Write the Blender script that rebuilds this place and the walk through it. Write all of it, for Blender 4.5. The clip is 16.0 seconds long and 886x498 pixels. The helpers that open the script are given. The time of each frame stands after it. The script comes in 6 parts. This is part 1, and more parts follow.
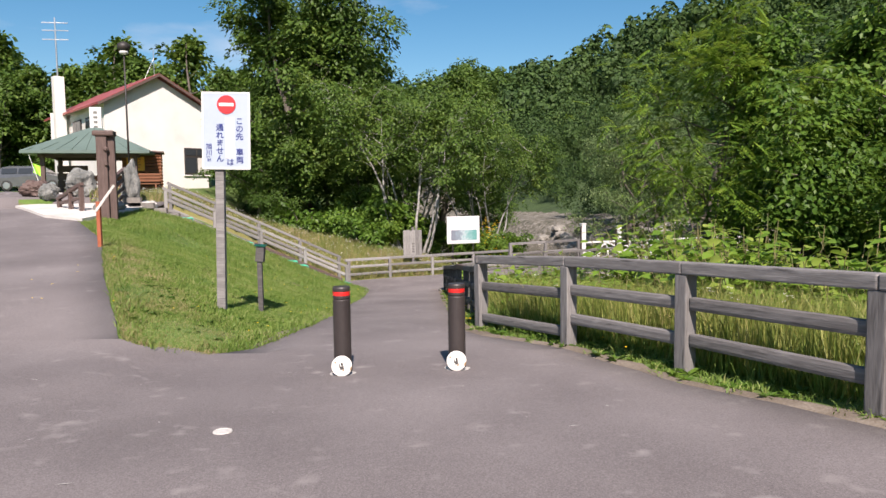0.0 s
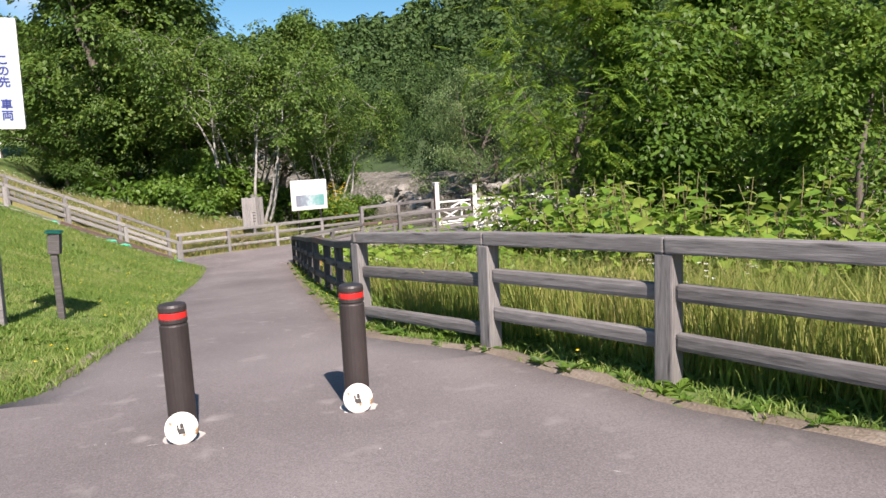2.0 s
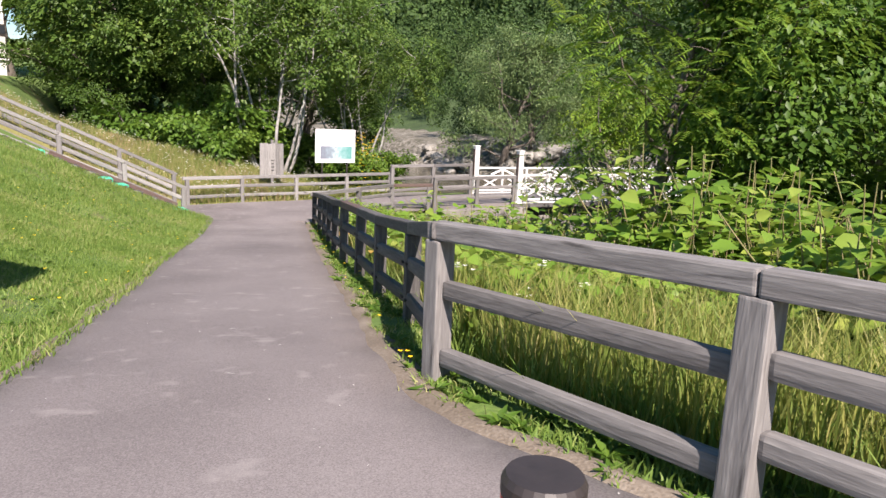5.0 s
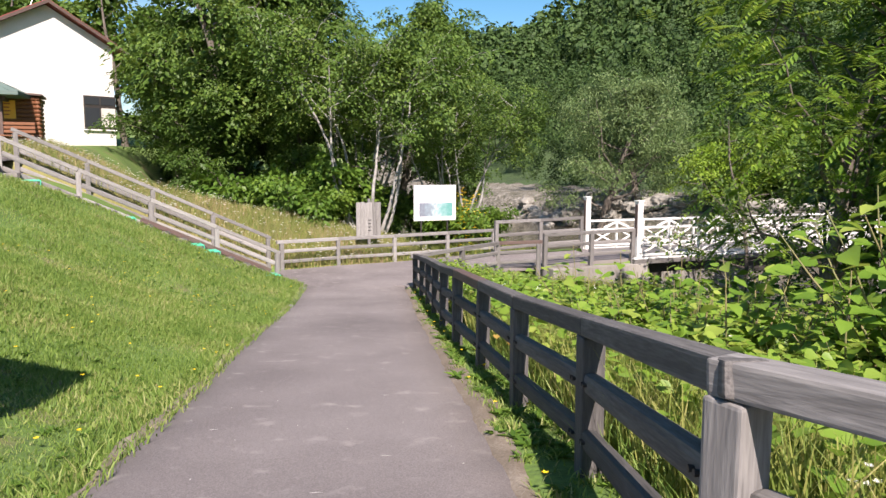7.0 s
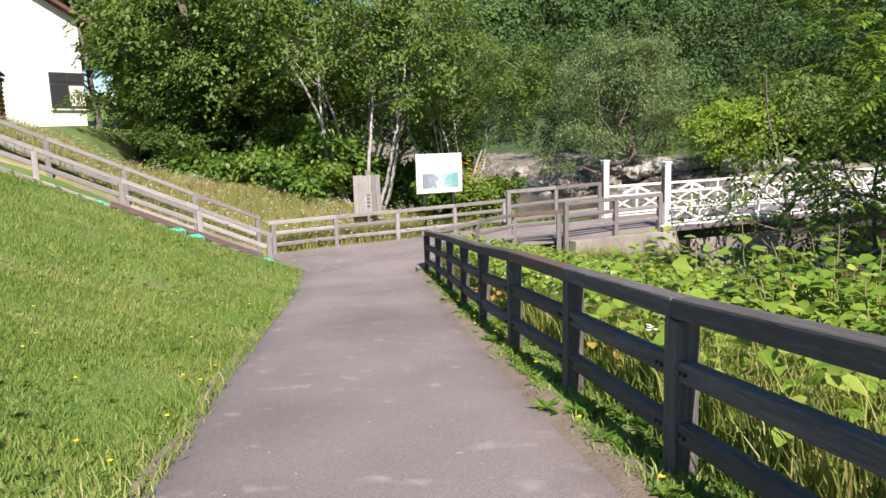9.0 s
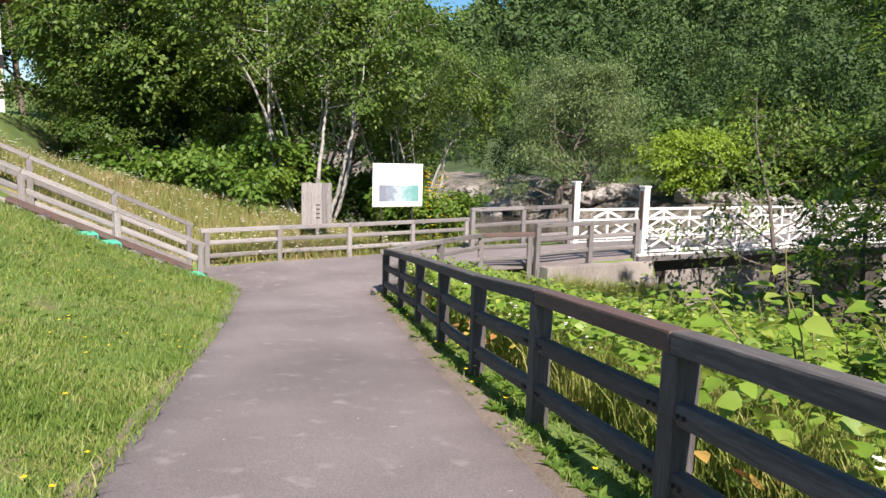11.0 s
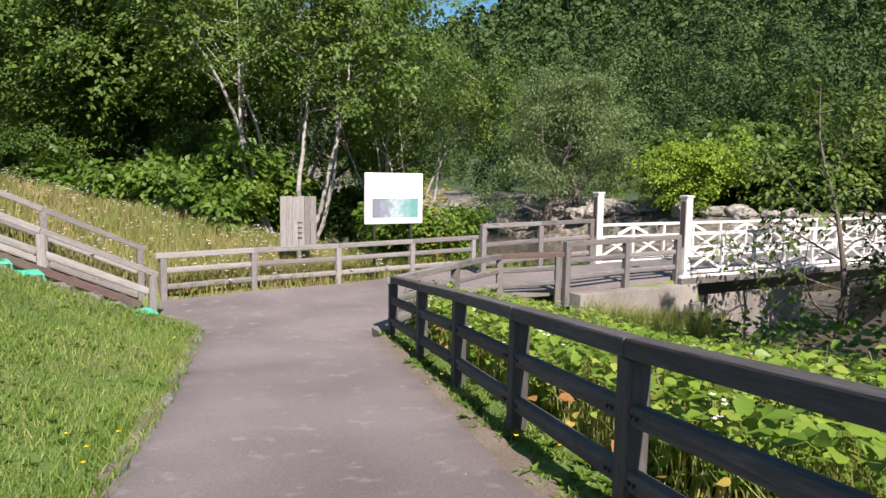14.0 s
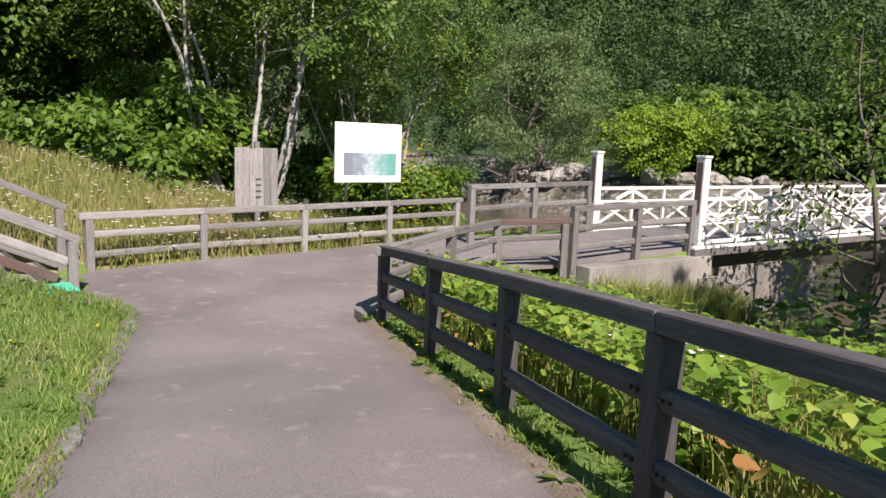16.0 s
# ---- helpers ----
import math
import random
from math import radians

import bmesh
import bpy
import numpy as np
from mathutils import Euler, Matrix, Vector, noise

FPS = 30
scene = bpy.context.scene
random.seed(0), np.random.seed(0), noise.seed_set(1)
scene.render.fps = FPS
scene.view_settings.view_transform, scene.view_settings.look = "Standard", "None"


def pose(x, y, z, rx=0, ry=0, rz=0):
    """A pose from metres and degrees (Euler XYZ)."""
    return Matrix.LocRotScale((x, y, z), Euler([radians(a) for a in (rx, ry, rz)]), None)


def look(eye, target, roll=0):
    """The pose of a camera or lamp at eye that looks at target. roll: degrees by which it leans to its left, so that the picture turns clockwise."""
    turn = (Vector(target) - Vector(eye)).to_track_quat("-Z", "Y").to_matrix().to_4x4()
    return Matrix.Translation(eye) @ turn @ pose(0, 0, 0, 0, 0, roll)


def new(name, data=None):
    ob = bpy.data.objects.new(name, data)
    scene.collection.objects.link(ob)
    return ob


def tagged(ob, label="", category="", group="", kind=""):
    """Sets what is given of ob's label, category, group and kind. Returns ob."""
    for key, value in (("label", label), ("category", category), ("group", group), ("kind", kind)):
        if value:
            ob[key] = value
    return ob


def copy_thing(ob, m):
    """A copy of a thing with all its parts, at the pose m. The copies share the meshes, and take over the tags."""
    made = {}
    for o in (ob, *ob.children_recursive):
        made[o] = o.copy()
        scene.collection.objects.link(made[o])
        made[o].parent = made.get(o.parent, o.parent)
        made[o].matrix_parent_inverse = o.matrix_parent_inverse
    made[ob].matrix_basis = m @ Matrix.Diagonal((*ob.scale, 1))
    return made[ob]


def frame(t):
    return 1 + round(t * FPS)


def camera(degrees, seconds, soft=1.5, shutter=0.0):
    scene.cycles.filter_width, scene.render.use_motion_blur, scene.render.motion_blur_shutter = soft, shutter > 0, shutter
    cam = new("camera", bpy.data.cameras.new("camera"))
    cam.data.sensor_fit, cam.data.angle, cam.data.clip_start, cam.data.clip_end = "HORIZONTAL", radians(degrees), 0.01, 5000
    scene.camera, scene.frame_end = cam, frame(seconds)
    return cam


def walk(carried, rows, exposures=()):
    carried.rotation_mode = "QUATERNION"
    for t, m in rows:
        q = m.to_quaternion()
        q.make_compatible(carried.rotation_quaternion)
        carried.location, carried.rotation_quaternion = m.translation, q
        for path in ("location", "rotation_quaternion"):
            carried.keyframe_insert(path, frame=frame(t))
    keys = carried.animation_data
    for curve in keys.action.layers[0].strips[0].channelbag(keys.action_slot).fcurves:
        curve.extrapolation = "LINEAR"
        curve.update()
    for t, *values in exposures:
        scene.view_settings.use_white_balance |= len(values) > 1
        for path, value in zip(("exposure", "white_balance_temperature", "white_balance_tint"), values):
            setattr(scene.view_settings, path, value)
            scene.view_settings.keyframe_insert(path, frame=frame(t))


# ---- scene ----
cam = camera(64.1, 16.0)
PATH = [
    (0, (0.596, 0.53, 1.59), (0.605, 2.524, 1.44), -0.8),
    (0.5, (0.55, 1.097, 1.579), (0.841, 3.067, 1.401), -2.8),
    (1, (0.423, 1.584, 1.553), (0.912, 3.508, 1.31), -1.4),
    (1.5, (0.371, 2.072, 1.559), (0.941, 3.949, 1.167), -2.5),
    (2, (0.337, 2.589, 1.586), (0.784, 4.519, 1.312), -2.6),
    (2.5, (0.224, 3.075, 1.611), (0.605, 5.024, 1.366), 1.0),
    (3, (0.281, 3.587, 1.562), (0.764, 5.509, 1.292), -0.5),
    (3.2, (0.283, 3.788, 1.591), (0.787, 5.709, 1.354), 0.0),
    (5.3, (0.318, 6.102, 1.364), (0.714, 8.024, 0.979), 2.8),
    (5.5, (0.362, 6.294, 1.334), (0.755, 8.219, 0.962), 2.8),
    (6, (0.331, 6.852, 1.326), (0.553, 8.794, 0.907), 2.1),
    (6.5, (0.262, 7.414, 1.33), (0.496, 9.379, 1.042), 4.0),
    (7, (0.203, 8.014, 1.308), (0.344, 9.995, 1.075), 0.2),
    (7.5, (0.082, 8.585, 1.222), (0.172, 10.565, 0.959), 0.0),
    (8, (0.043, 9.181, 1.133), (0.17, 11.158, 0.858), -0.9),
    (8.5, (-0.081, 9.71, 1.106), (0.053, 11.682, 0.802), -0.8),
    (9, (-0.255, 10.215, 1.096), (-0.083, 12.184, 0.789), -1.9),
    (9.5, (-0.34, 10.782, 1.07), (-0.187, 12.76, 0.812), -2.2),
    (10, (-0.434, 11.356, 0.968), (-0.241, 13.329, 0.707), -0.4),
    (10.2, (-0.44, 11.537, 0.974), (-0.174, 13.504, 0.73), 0.3),
    (12.3, (-0.624, 13.778, 0.7), (-0.255, 15.721, 0.4), 1.6),
    (12.5, (-0.648, 13.977, 0.709), (-0.272, 15.918, 0.408), 1.1),
    (13, (-0.614, 14.517, 0.639), (-0.222, 16.46, 0.372), 0.5),
    (13.5, (-0.658, 15.053, 0.59), (-0.317, 17.01, 0.359), 0.5),
    (14, (-0.683, 15.526, 0.578), (-0.277, 17.473, 0.374), 0.9),
    (14.5, (-0.692, 16.146, 0.554), (-0.324, 18.102, 0.36), 0.9),
    (15, (-0.736, 16.729, 0.447), (-0.364, 18.678, 0.201), 0.7),
    (15.5, (-0.751, 17.271, 0.377), (-0.259, 19.182, 0.052), 0.9),
    (16, (-0.86, 17.85, 0.325), (-0.321, 19.752, 0.024), 2.1),
]
walk(cam, [(t, look(eye, target, roll)) for t, eye, target, roll in PATH], [(0, 0.86, 6900, 22), (1, 1.14, 6900, 22), (1.5, 1.03, 6900, 22), (3, 1.24, 6900, 22), (8, 1.23, 6900, 22), (13, 1.13, 6900, 22), (16, 0.97, 6900, 22)])

# ---- light ----
SUN_EL, SUN_X, SUN_Y = radians(44), 0.10, -0.995
world = bpy.data.worlds.new("sky")
scene.world = world
world.use_nodes = True
wn = world.node_tree
sky = wn.nodes.new("ShaderNodeTexSky")
sky.sky_type, sky.sun_disc = "NISHITA", False
sky.sun_elevation, sky.sun_rotation = SUN_EL, math.atan2(SUN_X, SUN_Y)
sky.dust_density, sky.ozone_density, sky.air_density = 0.6, 2.5, 1.0
# a clearer blue, with thin streaks of cloud
blue = wn.nodes.new("ShaderNodeHueSaturation")
blue.inputs["Saturation"].default_value, blue.inputs["Hue"].default_value = 1.35, 0.487
blue.inputs["Value"].default_value = 0.88
wn.links.new(sky.outputs[0], blue.inputs["Color"])
sky_at, sky_map, cloud = wn.nodes.new("ShaderNodeTexCoord"), wn.nodes.new("ShaderNodeMapping"), wn.nodes.new("ShaderNodeTexNoise")
sky_map.inputs["Scale"].default_value = (2.2, 2.2, 7.0)
cloud.inputs["Scale"].default_value, cloud.inputs["Detail"].default_value = 1.6, 6
cloud_ramp, cloud_mix = wn.nodes.new("ShaderNodeMapRange"), wn.nodes.new("ShaderNodeMix")
cloud_mix.data_type = "RGBA"
cloud_ramp.inputs["From Min"].default_value, cloud_ramp.inputs["From Max"].default_value, cloud_ramp.inputs["To Max"].default_value = 0.56, 0.80, 0.5
cloud_mix.inputs[7].default_value = (7.5, 7.6, 7.8, 1)
wn.links.new(sky_at.outputs["Generated"], sky_map.inputs[0])
wn.links.new(sky_map.outputs[0], cloud.inputs["Vector"])
wn.links.new(cloud.outputs[0], cloud_ramp.inputs[0])
wn.links.new(cloud_ramp.outputs[0], cloud_mix.inputs[0])
wn.links.new(blue.outputs[0], cloud_mix.inputs[6])
wn.links.new(cloud_mix.outputs[2], wn.nodes["Background"].inputs[0])
wn.nodes["Background"].inputs[1].default_value = 0.078
sun_data = bpy.data.lights.new("sun", "SUN")
sun_data.energy, sun_data.angle, sun_data.color = 4.8, radians(0.5), (1.0, 0.95, 0.87)
sun = new("sun", sun_data)
sun.matrix_basis = look((0, 0, 0), (-SUN_X * math.cos(SUN_EL), -SUN_Y * math.cos(SUN_EL), -math.sin(SUN_EL)))


# ---- materials ----
def nodes_of(name):
    m = bpy.data.materials.new(name)
    m.use_nodes = True
    return m, m.node_tree.nodes, m.node_tree.links, m.node_tree.nodes["Principled BSDF"]


def ramp_of(n, stops):
    r = n.new("ShaderNodeValToRGB")
    el = r.color_ramp.elements
    while len(el) < len(stops):
        el.new(0.5)
    for e, (p, c) in zip(el, stops):
        e.position, e.color = p, (*c, 1)
    return r


def surface(name, stops, rough=0.8, scale=6.0, stretch=(1, 1, 1), fine=60.0, bump=0.3, coarse=0.7, metal=0.0, random_amount=0.0, spots=None, coords="Object", distance=0.01, swirl=0.0):
    """A surface whose colour runs over stops by noise at two scales, with fine relief."""
    m, n, l, b = nodes_of(name)
    tc = n.new("ShaderNodeTexCoord")
    mp = n.new("ShaderNodeMapping")
    mp.inputs["Scale"].default_value = stretch
    l.new(tc.outputs[coords], mp.inputs[0])
    oi = n.new("ShaderNodeObjectInfo")
    big, small = n.new("ShaderNodeTexNoise"), n.new("ShaderNodeTexNoise")
    for t, s, d in ((big, scale, 4), (small, fine, 3)):
        t.noise_dimensions = "4D"
        t.inputs["Scale"].default_value, t.inputs["Detail"].default_value = s, d
        l.new(mp.outputs[0], t.inputs["Vector"])
        l.new(oi.outputs["Random"], t.inputs["W"])
    big.inputs["Distortion"].default_value = swirl
    mix = n.new("ShaderNodeMath")
    mix.operation = "MULTIPLY_ADD"
    mix.inputs[1].default_value = coarse
    sm = n.new("ShaderNodeMath")
    sm.operation = "MULTIPLY"
    sm.inputs[1].default_value = 1 - coarse
    l.new(small.outputs[0], sm.inputs[0])
    l.new(big.outputs[0], mix.inputs[0])
    l.new(sm.outputs[0], mix.inputs[2])
    val = mix.outputs[0]
    if random_amount:
        ra = n.new("ShaderNodeMath")
        ra.operation = "MULTIPLY_ADD"
        ra.inputs[1].default_value = random_amount
        l.new(oi.outputs["Random"], ra.inputs[0])
        l.new(val, ra.inputs[2])
        sb = n.new("ShaderNodeMath")
        sb.operation = "SUBTRACT"
        sb.inputs[1].default_value = random_amount / 2
        l.new(ra.outputs[0], sb.inputs[0])
        val = sb.outputs[0]
    r = ramp_of(n, stops)
    l.new(val, r.inputs[0])
    col = r.outputs[0]
    if spots:
        size, lo, hi, colour = spots
        sp = n.new("ShaderNodeTexNoise")
        sp.inputs["Scale"].default_value, sp.inputs["Detail"].default_value = size, 5
        l.new(mp.outputs[0], sp.inputs["Vector"])
        sr = ramp_of(n, [(lo, (0, 0, 0)), (hi, (1, 1, 1))])
        l.new(sp.outputs[0], sr.inputs[0])
        mx = n.new("ShaderNodeMix")
        mx.data_type = "RGBA"
        l.new(sr.outputs[0], mx.inputs[0])
        l.new(col, mx.inputs[6])
        mx.inputs[7].default_value = (*colour, 1)
        col = mx.outputs[2]
    l.new(col, b.inputs["Base Color"])
    b.inputs["Roughness"].default_value, b.inputs["Metallic"].default_value = rough, metal
    if bump:
        bp = n.new("ShaderNodeBump")
        bp.inputs["Strength"].default_value, bp.inputs["Distance"].default_value = bump, distance
        l.new(mix.outputs[0], bp.inputs["Height"])
        l.new(bp.outputs[0], b.inputs["Normal"])
    return m


def leafy(name, stops, rough=0.55, glow=0.35, fine=0.5, own=0.55):
    """Foliage: a colour for each leaf, patches over the crown, light coming through."""
    m, n, l, b = nodes_of(name)
    geo, tc, ns, oi = n.new("ShaderNodeNewGeometry"), n.new("ShaderNodeTexCoord"), n.new("ShaderNodeTexNoise"), n.new("ShaderNodeObjectInfo")
    ns.inputs["Scale"].default_value, ns.inputs["Detail"].default_value = fine, 2
    l.new(tc.outputs["Object"], ns.inputs["Vector"])
    a = n.new("ShaderNodeMath")
    a.operation = "MULTIPLY_ADD"
    a.inputs[1].default_value = own
    h = n.new("ShaderNodeMath")
    h.operation = "MULTIPLY_ADD"
    h.inputs[1].default_value, h.inputs[2].default_value = 0.25, -0.1
    l.new(oi.outputs["Random"], h.inputs[0])
    c = n.new("ShaderNodeMath")
    c.operation = "MULTIPLY_ADD"
    c.inputs[1].default_value = 1.15 - own
    l.new(ns.outputs[0], c.inputs[0])
    l.new(h.outputs[0], c.inputs[2])
    l.new(geo.outputs["Random Per Island"], a.inputs[0])
    l.new(c.outputs[0], a.inputs[2])
    r = ramp_of(n, stops)
    l.new(a.outputs[0], r.inputs[0])
    l.new(r.outputs[0], b.inputs["Base Color"])
    b.inputs["Roughness"].default_value = rough
    b.inputs["Specular IOR Level"].default_value = 0.35
    tr, mx = n.new("ShaderNodeBsdfTranslucent"), n.new("ShaderNodeMixShader")
    hs = n.new("ShaderNodeHueSaturation")
    hs.inputs["Hue"].default_value, hs.inputs["Value"].default_value = 0.485, 1.25
    l.new(r.outputs[0], hs.inputs["Color"])
    l.new(hs.outputs[0], tr.inputs[0])
    mx.inputs[0].default_value = glow
    l.new(b.outputs[0], mx.inputs[1])
    l.new(tr.outputs[0], mx.inputs[2])
    l.new(mx.outputs[0], n["Material Output"].inputs[0])
    return m


WOOD = surface("weathered_wood", [(0.25, (0.066, 0.062, 0.059)), (0.42, (0.118, 0.112, 0.108)), (0.58, (0.165, 0.158, 0.153)), (0.75, (0.245, 0.236, 0.226))], 0.85, 2.0, (1, 10, 10), 11, 0.55, 0.68, random_amount=0.2, swirl=1.6, spots=(2.6, 0.64, 0.74, (0.045, 0.042, 0.040)))
WOOD_DARK = surface("dark_weathered_wood", [(0.25, (0.030, 0.028, 0.027)), (0.5, (0.064, 0.060, 0.058)), (0.75, (0.135, 0.128, 0.122))], 0.8, 2.0, (1, 12, 12), 11, 0.55, 0.6, random_amount=0.2, swirl=1.2)
WOOD_PALE = surface("pale_weathered_wood", [(0.2, (0.080, 0.077, 0.073)), (0.45, (0.178, 0.171, 0.163)), (0.7, (0.30, 0.29, 0.277))], 0.9, 3.0, (1, 12, 12), 14, 0.7, 0.5, random_amount=0.24, swirl=1.0)
WOOD_BROWN = surface("brown_stained_wood", [(0.3, (0.05, 0.03, 0.025)), (0.55, (0.10, 0.065, 0.055)), (0.75, (0.15, 0.10, 0.085))], 0.7, 3.0, (1, 12, 12), 14, 0.5, 0.5)
CABIN_WOOD = surface("cabin_wood", [(0.3, (0.11, 0.04, 0.018)), (0.6, (0.20, 0.075, 0.03))], 0.7, 3.0, (1, 10, 10), 12, 0.4, 0.5)
ASPHALT = surface("asphalt", [(0.36, (0.095, 0.083, 0.082)), (0.5, (0.150, 0.133, 0.131)), (0.63, (0.215, 0.195, 0.19))], 0.92, 0.55, (1, 1, 1), 120.0, 0.8, 0.42, spots=(4.5, 0.60, 0.80, (0.25, 0.23, 0.22)), distance=0.008)
SOIL = surface("soil_turf", [(0.3, (0.040, 0.070, 0.014)), (0.5, (0.080, 0.145, 0.024)), (0.7, (0.13, 0.20, 0.04))], 0.95, 0.8, (1, 1, 1), 22.0, 0.8, 0.55, distance=0.05, spots=(1.3, 0.56, 0.70, (0.13, 0.12, 0.05)))
STRAW_SOIL = surface("dry_turf", [(0.3, (0.10, 0.11, 0.03)), (0.5, (0.19, 0.18, 0.06)), (0.7, (0.28, 0.25, 0.11))], 0.95, 0.8, (1, 1, 1), 22.0, 0.8, 0.55, distance=0.05)
DIRT = surface("bare_earth", [(0.3, (0.085, 0.066, 0.048)), (0.5, (0.15, 0.122, 0.092)), (0.7, (0.25, 0.215, 0.175))], 0.95, 2.5, (1, 1, 1), 60.0, 0.9, 0.5, distance=0.02)
CONCRETE = surface("concrete", [(0.25, (0.09, 0.085, 0.078)), (0.5, (0.22, 0.205, 0.185)), (0.75, (0.38, 0.36, 0.33))], 0.9, 0.9, (1, 1, 0.35), 30.0, 0.4, 0.7)
PAVING = surface("pale_paving", [(0.3, (0.42, 0.40, 0.37)), (0.7, (0.62, 0.60, 0.56))], 0.9, 1.5, fine=40)
STONE = surface("grey_stone", [(0.25, (0.05, 0.055, 0.05)), (0.5, (0.15, 0.155, 0.145)), (0.75, (0.32, 0.32, 0.30))], 0.9, 1.8, fine=14, bump=0.9, distance=0.05)
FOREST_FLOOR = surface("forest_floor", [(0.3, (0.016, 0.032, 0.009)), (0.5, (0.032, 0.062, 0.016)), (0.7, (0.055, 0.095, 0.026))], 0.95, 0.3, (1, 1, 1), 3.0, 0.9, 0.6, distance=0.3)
PALE_ROCK = surface("pale_river_rock", [(0.3, (0.09, 0.085, 0.07)), (0.5, (0.22, 0.21, 0.185)), (0.7, (0.42, 0.405, 0.37))], 0.9, 0.8, fine=6, bump=0.9, distance=0.1)
CLIFF = surface("river_rock", [(0.3, (0.035, 0.042, 0.022)), (0.45, (0.095, 0.088, 0.065)), (0.58, (0.20, 0.185, 0.155)), (0.72, (0.42, 0.40, 0.36))], 0.95, 0.45, (1, 1, 2), 1.8, 1.0, 0.5, distance=0.6)
WHITE = surface("white_paint", [(0.25, (0.44, 0.44, 0.42)), (0.5, (0.62, 0.62, 0.605)), (0.75, (0.72, 0.72, 0.705))], 0.55, 2.0, fine=30, bump=0.15)
PLASTER = surface("white_plaster", [(0.2, (0.46, 0.447, 0.42)), (0.5, (0.60, 0.586, 0.56)), (0.75, (0.66, 0.647, 0.62))], 0.85, 0.8, fine=25, bump=0.15)
RED_ROOF = surface("red_metal_roof", [(0.25, (0.15, 0.030, 0.028)), (0.5, (0.27, 0.060, 0.055)), (0.75, (0.40, 0.17, 0.15))], 0.55, 0.9, (1, 0.3, 1), 8, 0.2, 0.6)
GREEN_ROOF = surface("green_metal_roof", [(0.25, (0.075, 0.115, 0.100)), (0.75, (0.115, 0.165, 0.145))], 0.6, 0.8, fine=20, bump=0.2)
DARK_METAL = surface("dark_metal", [(0.3, (0.018, 0.016, 0.015)), (0.7, (0.04, 0.034, 0.03))], 0.55, 3, fine=40, bump=0.1)
BOLLARD = surface("brown_bollard_rubber", [(0.3, (0.022, 0.017, 0.016)), (0.6, (0.040, 0.032, 0.030)), (0.8, (0.075, 0.062, 0.058))], 0.5, 5, (1, 1, 0.4), 60, 0.15)
RED_BAND = surface("red_reflective_band", [(0.3, (0.50, 0.012, 0.012)), (0.7, (0.65, 0.03, 0.025))], 0.35, 6, fine=60, bump=0.05)
RED_PAINT = surface("red_sign_paint", [(0.3, (0.50, 0.02, 0.025)), (0.7, (0.60, 0.035, 0.04))], 0.4, 3, fine=30, bump=0.0)
BLUE_PAINT = surface("blue_sign_paint", [(0.3, (0.02, 0.03, 0.15)), (0.7, (0.03, 0.045, 0.20))], 0.4, 3, fine=30, bump=0.0)
SIGN_FACE = surface("sign_face", [(0.3, (0.33, 0.39, 0.47)), (0.7, (0.38, 0.44, 0.52))], 0.4, 2, fine=20, bump=0.0)
BOARD_FACE = surface("board_face", [(0.3, (0.55, 0.55, 0.56)), (0.7, (0.62, 0.62, 0.62))], 0.45, 2, fine=20, bump=0.0)
DISC_WHITE = surface("chipped_white_enamel", [(0.3, (0.50, 0.48, 0.44)), (0.7, (0.66, 0.65, 0.61))], 0.6, 8, fine=40, bump=0.2, spots=(16, 0.60, 0.66, (0.22, 0.13, 0.06)))
LINE_WHITE = surface("worn_white_paint", [(0.3, (0.34, 0.325, 0.30)), (0.7, (0.56, 0.545, 0.52))], 0.8, 8, fine=60, bump=0.3)
ORANGE = surface("orange_poster", [(0.3, (0.70, 0.33, 0.03)), (0.7, (0.80, 0.42, 0.05))], 0.6, 2, fine=20, bump=0.0)
GREEN_TARP = surface("green_step_cover", [(0.3, (0.02, 0.38, 0.22)), (0.7, (0.06, 0.55, 0.36))], 0.5, 6, fine=40, bump=0.3)
RUST_RED = surface("rust_red_paint", [(0.3, (0.24, 0.06, 0.025)), (0.7, (0.38, 0.11, 0.05))], 0.6, 6, fine=40, bump=0.1)
BARK = surface("bark", [(0.25, (0.035, 0.028, 0.022)), (0.5, (0.10, 0.085, 0.07)), (0.75, (0.20, 0.18, 0.15))], 0.95, 3.0, (1, 1, 0.25), 16, 0.9, 0.5, distance=0.03)
BIRCH = surface("pale_bark", [(0.25, (0.075, 0.075, 0.070)), (0.45, (0.23, 0.225, 0.21)), (0.7, (0.42, 0.415, 0.395))], 0.85, 2.2, (1, 1, 1.6), 12, 0.5, 0.6, distance=0.02)
CAR_PAINT = surface("grey_car_paint", [(0.3, (0.12, 0.125, 0.13)), (0.7, (0.17, 0.175, 0.18))], 0.25, 2, fine=20, bump=0.0, metal=0.6)
TYRE = surface("tyre_rubber", [(0.3, (0.015, 0.015, 0.015)), (0.7, (0.03, 0.03, 0.03))], 0.8, 5, fine=40, bump=0.2)
CHROME = surface("steel", [(0.3, (0.45, 0.45, 0.45)), (0.7, (0.6, 0.6, 0.6))], 0.35, 5, fine=40, bump=0.05, metal=1.0)
LIME = surface("lime_cloth", [(0.3, (0.25, 0.65, 0.03)), (0.7, (0.35, 0.75, 0.06))], 0.7, 3, fine=30, bump=0.2)
YELLOW = leafy("yellow_petals", [(0.2, (0.75, 0.50, 0.01)), (0.8, (0.85, 0.65, 0.03))])
PETAL_WHITE = leafy("white_petals", [(0.2, (0.65, 0.65, 0.58)), (0.8, (0.8, 0.8, 0.75))])

